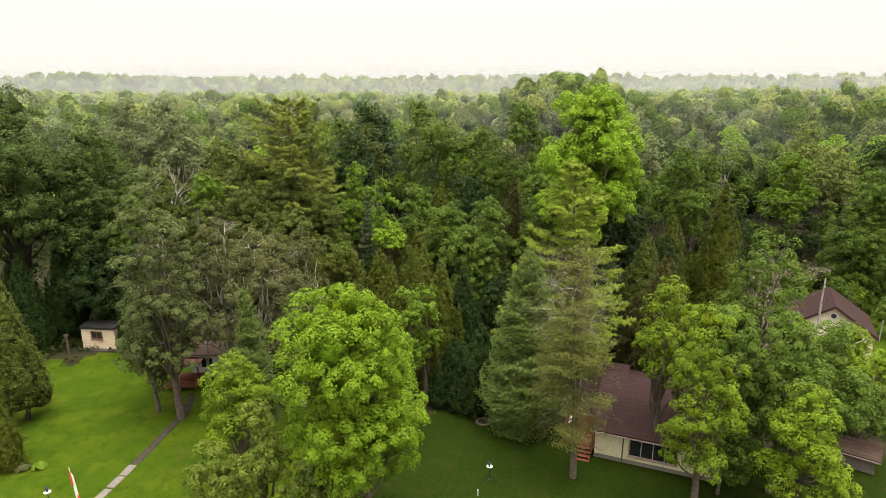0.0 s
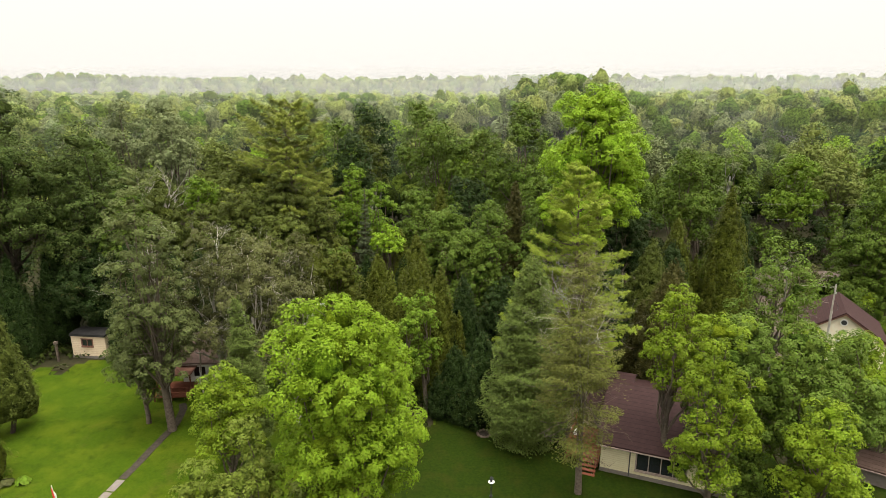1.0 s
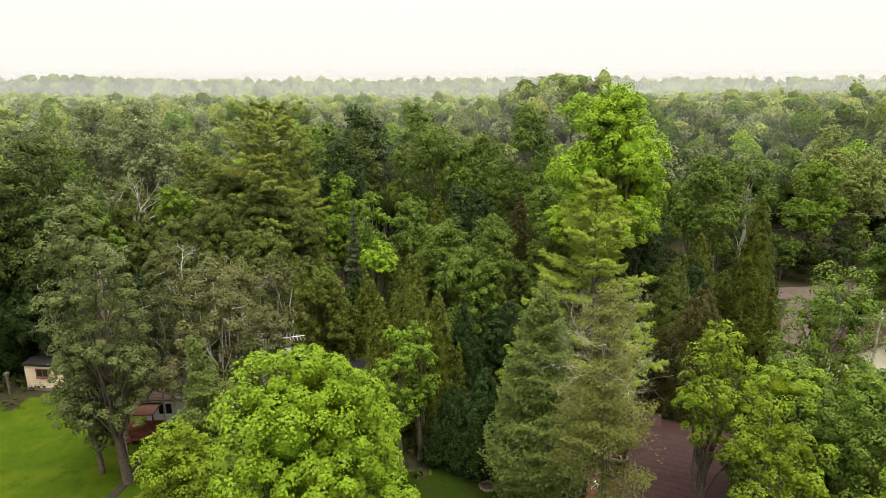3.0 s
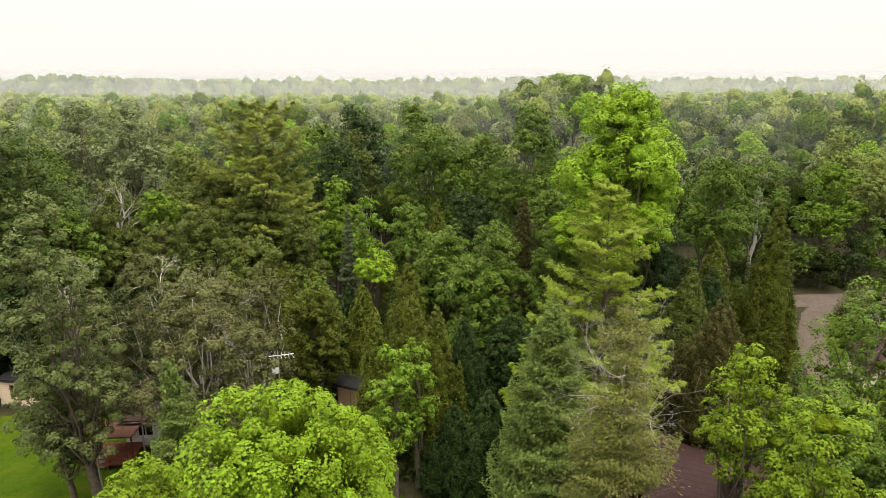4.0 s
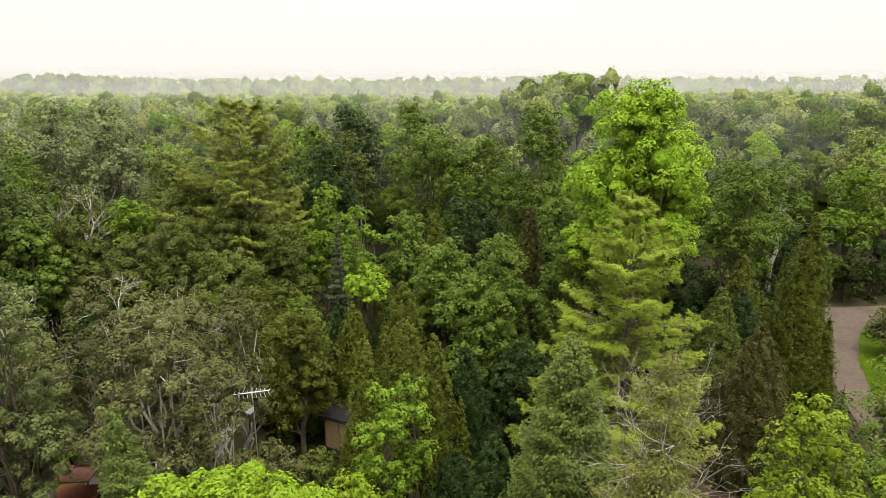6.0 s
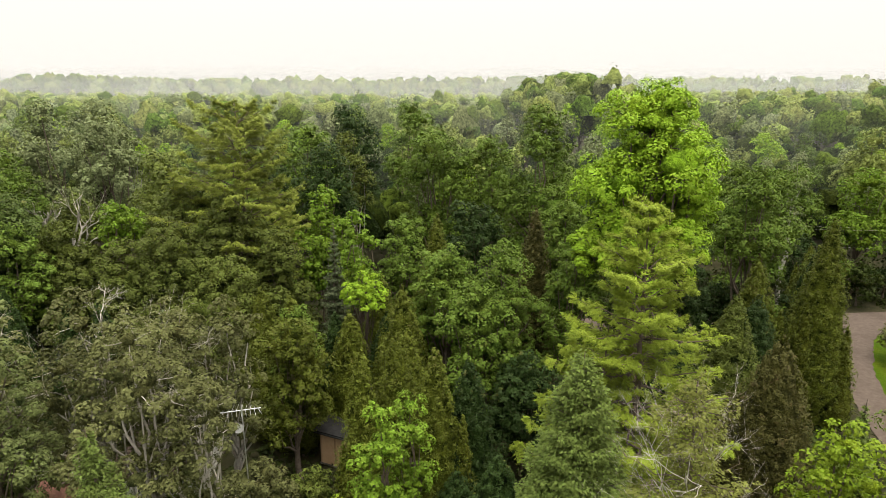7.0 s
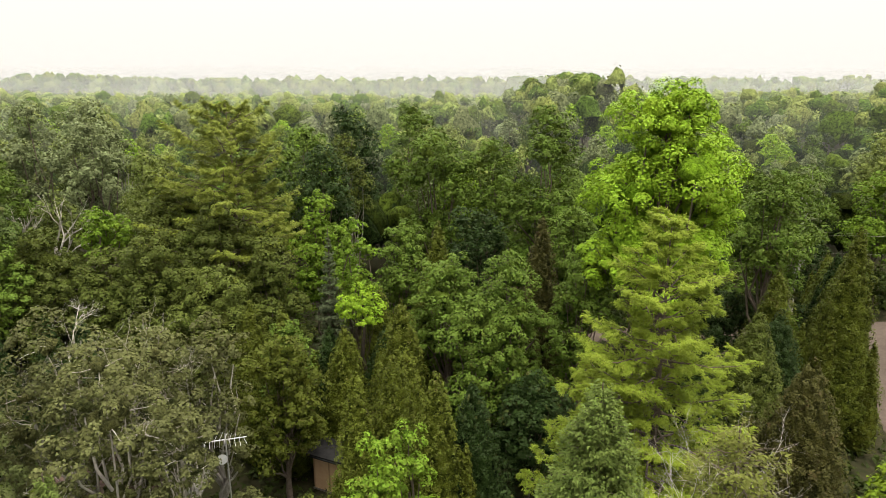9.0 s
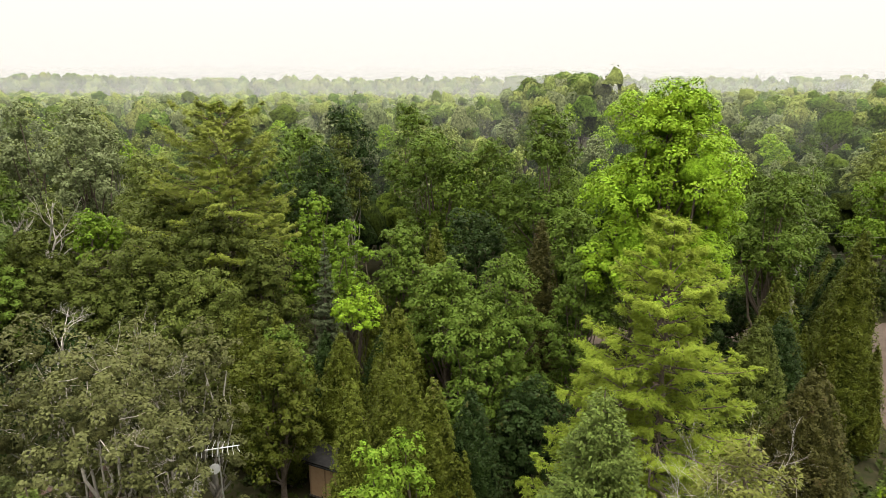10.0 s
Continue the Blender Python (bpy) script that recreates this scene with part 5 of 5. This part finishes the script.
conifer("spruce_tree", 27.4, 52.5, 7.3, 1.4, "small young spruce beside the driveway", "spruce", 0.04, 0.4, 7, 0.3, 0.3, 0.5)
for bx, by, bh, br, bk, bl, bb, bs in (
        (2.6, 57.6, 13.0, 3.0, "green", "round dense green maple in the thicket", 0.1, 0.36),
        (4.8, 60.6, 15.3, 3.2, "green", "round dense green maple in the thicket", 0.2, 0.38),
        (0.6, 62.5, 14.6, 3.0, "green", "dark green dense maple in the thicket", 0.2, 0.38),
        (5.8, 55.0, 9.0, 2.6, "deep", "dark green dense maple in the thicket", 0.1, 0.38),
        (3.4, 73.5, 16.0, 3.2, "deep", "dark green maple in the thicket", 0.2, 0.44),
        (-6.8, 66.2, 16.5, 1.9, "lime", "upright fresh green tree in the thicket", 0.35, 0.38),
        (-10.4, 72.0, 17.5, 2.8, "lime", "fresh green tree in the thicket", 0.3, 0.42),
        (-3.0, 71.0, 15.0, 2.8, "green", "green maple in the thicket", 0.2, 0.42),
        (-9.7, 54.4, 11.8, 2.7, "cedar", "olive-green tree with a full crown", 0.1, 0.34),
        (-10.0, 57.4, 11.6, 2.0, "green", "green tree beside a yellow-green one", 0.1, 0.34),
        (-28.1, 69.7, 16.9, 2.0, "lime", "lime-green tree with a round flat crown", 0.7, 0.36),
        (29.4, 72.2, 19.3, 3.7, "green", "broad green maple beside the gravel road", 0.3, 0.46),
        (33.6, 78.0, 18.2, 4.2, "green", "broad green maple beside the gravel road", 0.3, 0.5),
        (11.0, 79.4, 24.4, 4.7, "green", "tall green maple in the wood", 0.25, 0.5),
        (6.2, 89.0, 21.0, 4.2, "green", "tall green maple in the wood", 0.25, 0.54),
        (-0.6, 88.0, 21.8, 4.8, "green", "tall green maple in the wood", 0.25, 0.54),
        (-13.3, 87.0, 20.2, 3.6, "deep", "dark green tree in the wood", 0.25, 0.54),
        (-15.8, 92.0, 22.2, 3.6, "green", "green tree in the wood", 0.25, 0.54),
        (-12.0, 100.0, 24.0, 4.2, "deep", "dark green tree in the wood", 0.25, 0.56),
        (-4.6, 112.0, 24.2, 4.4, "green", "green tree in the wood", 0.25, 0.6),
        (10.6, 62.0, 15.2, 2.8, "green", "round dense green maple in the thicket", 0.1, 0.38),
        (12.0, 71.5, 16.5, 3.4, "green", "green tree below a tall maple", 0.2, 0.44),
        (20.5, 69.0, 15.0, 3.4, "deep", "dark green tree below a tall maple", 0.2, 0.44),
        (-48.3, 92.0, 24.6, 4.6, "poplar", "tall grey-green poplar at the wood's edge", 0.25, 0.54),
        (-45.5, 99.0, 25.0, 4.6, "poplar", "tall grey-green poplar at the wood's edge", 0.25, 0.54),
        (-39.4, 89.0, 23.0, 3.6, "poplar", "tall grey-green poplar in the wood", 0.25, 0.54),
        (-47.6, 83.6, 19.4, 4.0, "green", "green tree behind a dark oak", 0.25, 0.5),
        (-42.0, 74.0, 18.0, 3.6, "green", "green tree behind a dark oak", 0.25, 0.48),
        (51.5, 70.0, 16.5, 4.6, "green", "large green tree beside the road", 0.03, 0.48),
        (57.0, 75.0, 20.0, 5.2, "deep", "large dark green tree beside the road", 0.03, 0.5),
        (56.5, 78.0, 4.0, 2.0, "shrub", "low leafy bush beside the road", 0.05, 0.4),
        (46.2, 72.6, 5.2, 2.2, "grey", "sparse grey bush beside the driveway", 0.05, 0.36),
        (55.4, 94.0, 16.4, 4.6, "lime", "green tree behind the road", 0.2, 0.54),
        (63.0, 96.0, 17.5, 4.6, "far_haze", "green tree behind the road", 0.2, 0.54),
        (46.0, 95.0, 17.0, 4.2, "green", "green tree behind the road", 0.2, 0.54),
        (38.0, 94.0, 17.0, 4.2, "green", "green tree behind the road", 0.2, 0.54),
        (29.0, 93.5, 18.0, 4.2, "green", "green tree behind the road", 0.2, 0.54),
        (69.8, 114.5, 20.0, 5.2, "far_haze", "broad green tree in the wood", 0.2, 0.6)):
    broadleaf("maple_tree", bx, by, bh, br * 1.04, bl, bk, bb, 14 if br > 2.5 else 10, bs, 0.85, group="leafy trees of the wood")
broadleaf("lime_tree", -5.6, 61.6, 12.9, 2.0, "small fresh lime-green tree with a flat crown in the thicket", "maple", 0.74, 7, 0.2, 0.9, "bark_dark", limb=0.12, squash=0.4, open_=0.8, slim=0.6)
for i in range(17):
    hx = 16 + i * 4.1 + rng.normal() * 0.6
    broadleaf("roadside_bush", hx, 89.4 + 0.06 * max(0, hx - 40) + rng.normal() * 0.7, rng.uniform(5.5, 9.5), rng.uniform(2.3, 3.0), "dark leafy bush behind the gravel road", ("shrub", "deep", "green")[i % 3], 0.02, 8, 0.5, 0.8, group="bushes behind the road")
for i in range(11):
    broadleaf("roadside_bush", 15.5 + i * 2.4 + rng.normal() * 0.4, 79.2 + rng.normal() * 0.4, rng.uniform(4.5, 6.5), 2.3, "dark leafy bush before the gravel road", ("deep", "shrub", "green")[i % 3], 0.02, 8, 0.5, 0.8, group="bushes before the road")
for i in range(9):
    hx, hy = 33.2 + i * 1.05, 66.5 + i * 1.95
    cedar("cedar_tree", hx - 0.2 + rng.normal() * 0.3, hy, rng.uniform(8.5, 11.5), rng.uniform(2.3, 2.9), "dark low cedar along the driveway", ("deep", "olive", "cedar")[i % 3], group="cedars along the driveway")
for vx, vy, vh in ((46.5, 66.5, 5.0), (50.0, 71.0, 4.2), (55.5, 76.0, 2.6), (57.5, 74.0, 5.5), (53.0, 68.0, 5.0), (43.5, 63.5, 4.0)):
    broadleaf("verge_bush", vx, vy, vh, 2.4, "leafy bush on the verge behind a gabled house", "green", 0.02, 9, 0.4, 0.8, group="bushes on the verge")
for i in range(5):
    broadleaf("driveway_bush", 48.5 + rng.normal() * 1.2, 60.5 + i * 3.0, rng.uniform(2.5, 5.5), rng.uniform(1.5, 2.2), "leafy bush beside the driveway", ("green", "shrub", "ash")[i % 3], 0.02, 8, 0.4, 0.8, group="bushes by the driveway")
broadleaf("birch_tree", 42.4, 88.6, 19.0, 1.9, "thin grey-green birch with a white trunk", "poplar", 0.45, 8, 0.5, 0.5, "bark_birch", limb=0.16, open_=0.6)
broadleaf("birch_tree", -10.6, 93.5, 21.2, 3.3, "birch with bare white limbs under its crown", "olive", 0.4, 10, 0.52, 0.7, "bark_birch", lean=(-1.2, 0), limb=0.2)
broadleaf("birch_tree", -42.6, 100.0, 21.5, 2.6, "thin grey birch with a white trunk", "poplar", 0.5, 8, 0.55, 0.4, "bark_birch", limb=0.25)

# ---- the wood behind ----
stock = []
for i, (sk, sl) in enumerate((("green", "green maple in the wood"), ("maple", "light green maple in the wood"), ("deep", "dark green maple in the wood"), ("poplar", "grey-green poplar in the wood"), ("far_haze", "pale green tree in the wood"), ("green", "green tree in the wood"))):
    stock.append(broadleaf("forest_tree", 0, 0, 19.0, 4.3 if i != 3 else 3.2, sl, sk, 0.3, 11, 0.42, 0.5, group="trees of the wood"))
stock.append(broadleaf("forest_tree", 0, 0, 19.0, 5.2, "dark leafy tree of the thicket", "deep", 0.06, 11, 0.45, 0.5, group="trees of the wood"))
stock.append(broadleaf("forest_tree", 0, 0, 19.0, 5.0, "green leafy tree of the thicket", "green", 0.06, 11, 0.45, 0.5, group="trees of the wood"))
stock.append(cedar("forest_tree", 0, 0, 15.0, 2.6, "olive cedar in the wood", "cedar", 0.62, 0.7, group="trees of the wood"))
stock.append(conifer("forest_tree", 0, 0, 20.0, 3.0, "dark pointed spruce in the wood", "spruce", 0.1, 0.75, 6, 0.3, 0.6, 0.5, 0.8, group="trees of the wood"))
standing = np.array([(o.location.x, o.location.y) for o in scene.objects if o.parent is None and o.get("category") == "tree" and o not in stock])
rw = np.random.default_rng(21)
spots, tries = [], 0
while len(spots) < 210 and tries < 20000:
    tries += 1
    py = 62 + 118 * math.sqrt(rw.uniform())
    px = rw.uniform(-1, 1) * (0.80 * py + 8)
    if 80.0 < py < 88.0 and px > 12 or 35 < px < 52 and py < 92 or py < 78 and px > 30:
        continue
    gap = 3.0 if py < 95 else 5.2
    if np.min(np.hypot(standing[:, 0] - px, standing[:, 1] - py)) < gap or any(math.hypot(a - px, b - py) < gap for a, b in spots):
        continue
    spots.append((px, py))
used = set()
for px, py in spots:
    pick = rw.choice(10, p=(0.22, 0.10, 0.03, 0.13, 0.33, 0.12, 0.0, 0.0, 0.03, 0.04)) if py > 92 else rw.choice((6, 6, 7, 8))
    if 20 < px < 64 and 92 < py < 140:
        pick = 3
    s = rw.uniform(0.45, 0.66) if py < 92 else rw.uniform(0.78, 1.06) * (0.9 if px > 40 else 1.0)
    m = pose(px, py, float(land(px, py)), 0, 0, rw.uniform(0, 360)) @ Matrix.Diagonal((s * rw.uniform(0.85, 1.15), s * rw.uniform(0.85, 1.15), s, 1))
    if pick in used:
        copy_thing(stock[pick], m)
    else:
        used.add(pick)
        stock[pick].matrix_basis = m


def far_woods(name, y0, y1, gap, height, rad, level, sprays, size, mats, label):
    """One sheet of rounded crowns on the far land, with loose sprays on them, joined by tone."""
    n = int(0.85 * (y1 * y1 - y0 * y0) * 1.0 / (gap * gap))
    r2 = np.random.default_rng(int(y0))
    yy = np.sqrt(r2.uniform(y0 * y0, y1 * y1, n))
    xx = r2.uniform(-1, 1, n) * (0.85 * yy + 10)
    hh = height * r2.uniform(0.68, 1.14, n) * (1 + 0.12 * (r2.uniform(size=n) > 0.93))
    kind = r2.integers(0, len(mats), n)
    for k, mk in enumerate(mats):
        s = kind == k
        m = int(s.sum())
        wide = rad * r2.uniform(0.7, 1.2, m)
        tall = wide * r2.uniform(0.9, 1.7, m)
        c = np.stack([xx[s], yy[s], land(xx[s], yy[s]) + hh[s] - tall * 0.9], axis=1)
        v, d, reach, f = lumpy(c, wide, tall, level, r2)
        tagged(new(name, mesh_np(name, v.reshape(-1, 3), f, M[mk + "_mass"])), label, "far wood", "far woods", "stuff")
        if sprays:
            pick = r2.integers(0, len(d), (m, sprays))
            q = np.take_along_axis(v, pick[:, :, None], axis=1) + r2.normal(size=(m, sprays, 3)) * rad * 0.13 + d[pick] * rad * 0.05
            nn = unit(d[pick] + r2.normal(size=q.shape) * 0.25)
            w, g = cards(q.reshape(-1, 3), nn.reshape(-1, 3), size, size * 0.75, None, True)
            tagged(new(name, mesh_np(name, w, g, M[mk])), label, "far wood", "far woods", "stuff")


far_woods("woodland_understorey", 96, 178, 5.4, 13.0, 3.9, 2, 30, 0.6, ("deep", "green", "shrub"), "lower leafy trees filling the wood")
far_woods("far_woods", 172, 265, 6.8, 20.0, 4.2, 2, 120, 0.80, ("green", "far_haze", "poplar", "far_haze", "green"), "dense mixed green woods beyond the houses")
far_woods("far_woods", 258, 400, 8.0, 20.0, 4.9, 2, 80, 0.95, ("green", "far_haze", "far_haze", "poplar"), "dense mixed green woods beyond the houses")
far_woods("far_woods", 390, 660, 10.5, 20.0, 6.2, 2, 12, 1.5, ("far_haze", "green", "far_haze"), "hazy mixed woods on the far slope")
far_woods("far_woods", 620, 1500, 25.0, 20.0, 10.0, 2, 5, 3.5, ("far_haze", "green"), "hazy woods on the distant hills")


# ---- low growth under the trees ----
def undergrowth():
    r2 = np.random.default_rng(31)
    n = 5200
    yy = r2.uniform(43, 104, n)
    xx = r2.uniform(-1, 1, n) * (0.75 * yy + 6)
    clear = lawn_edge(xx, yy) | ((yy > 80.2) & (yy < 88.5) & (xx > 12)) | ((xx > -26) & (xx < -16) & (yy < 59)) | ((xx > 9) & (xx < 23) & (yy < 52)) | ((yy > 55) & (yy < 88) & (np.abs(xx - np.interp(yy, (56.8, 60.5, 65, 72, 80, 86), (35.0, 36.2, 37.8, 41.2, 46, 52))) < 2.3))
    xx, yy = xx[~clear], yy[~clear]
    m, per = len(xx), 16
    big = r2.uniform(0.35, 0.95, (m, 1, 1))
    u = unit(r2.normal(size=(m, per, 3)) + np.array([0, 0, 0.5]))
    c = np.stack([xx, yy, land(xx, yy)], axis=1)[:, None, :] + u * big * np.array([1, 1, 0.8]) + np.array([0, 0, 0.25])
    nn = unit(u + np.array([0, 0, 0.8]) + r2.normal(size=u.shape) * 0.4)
    # leaves take the shade-darkened colour, so the floor between trunks goes dark
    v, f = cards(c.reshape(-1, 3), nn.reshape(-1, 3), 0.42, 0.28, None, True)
    tagged(new("undergrowth", mesh_np("undergrowth", v, f, M["shrub"])), "leafy undergrowth on the woodland floor, darkened for the shade under trees", "undergrowth", "", "stuff")


undergrowth()
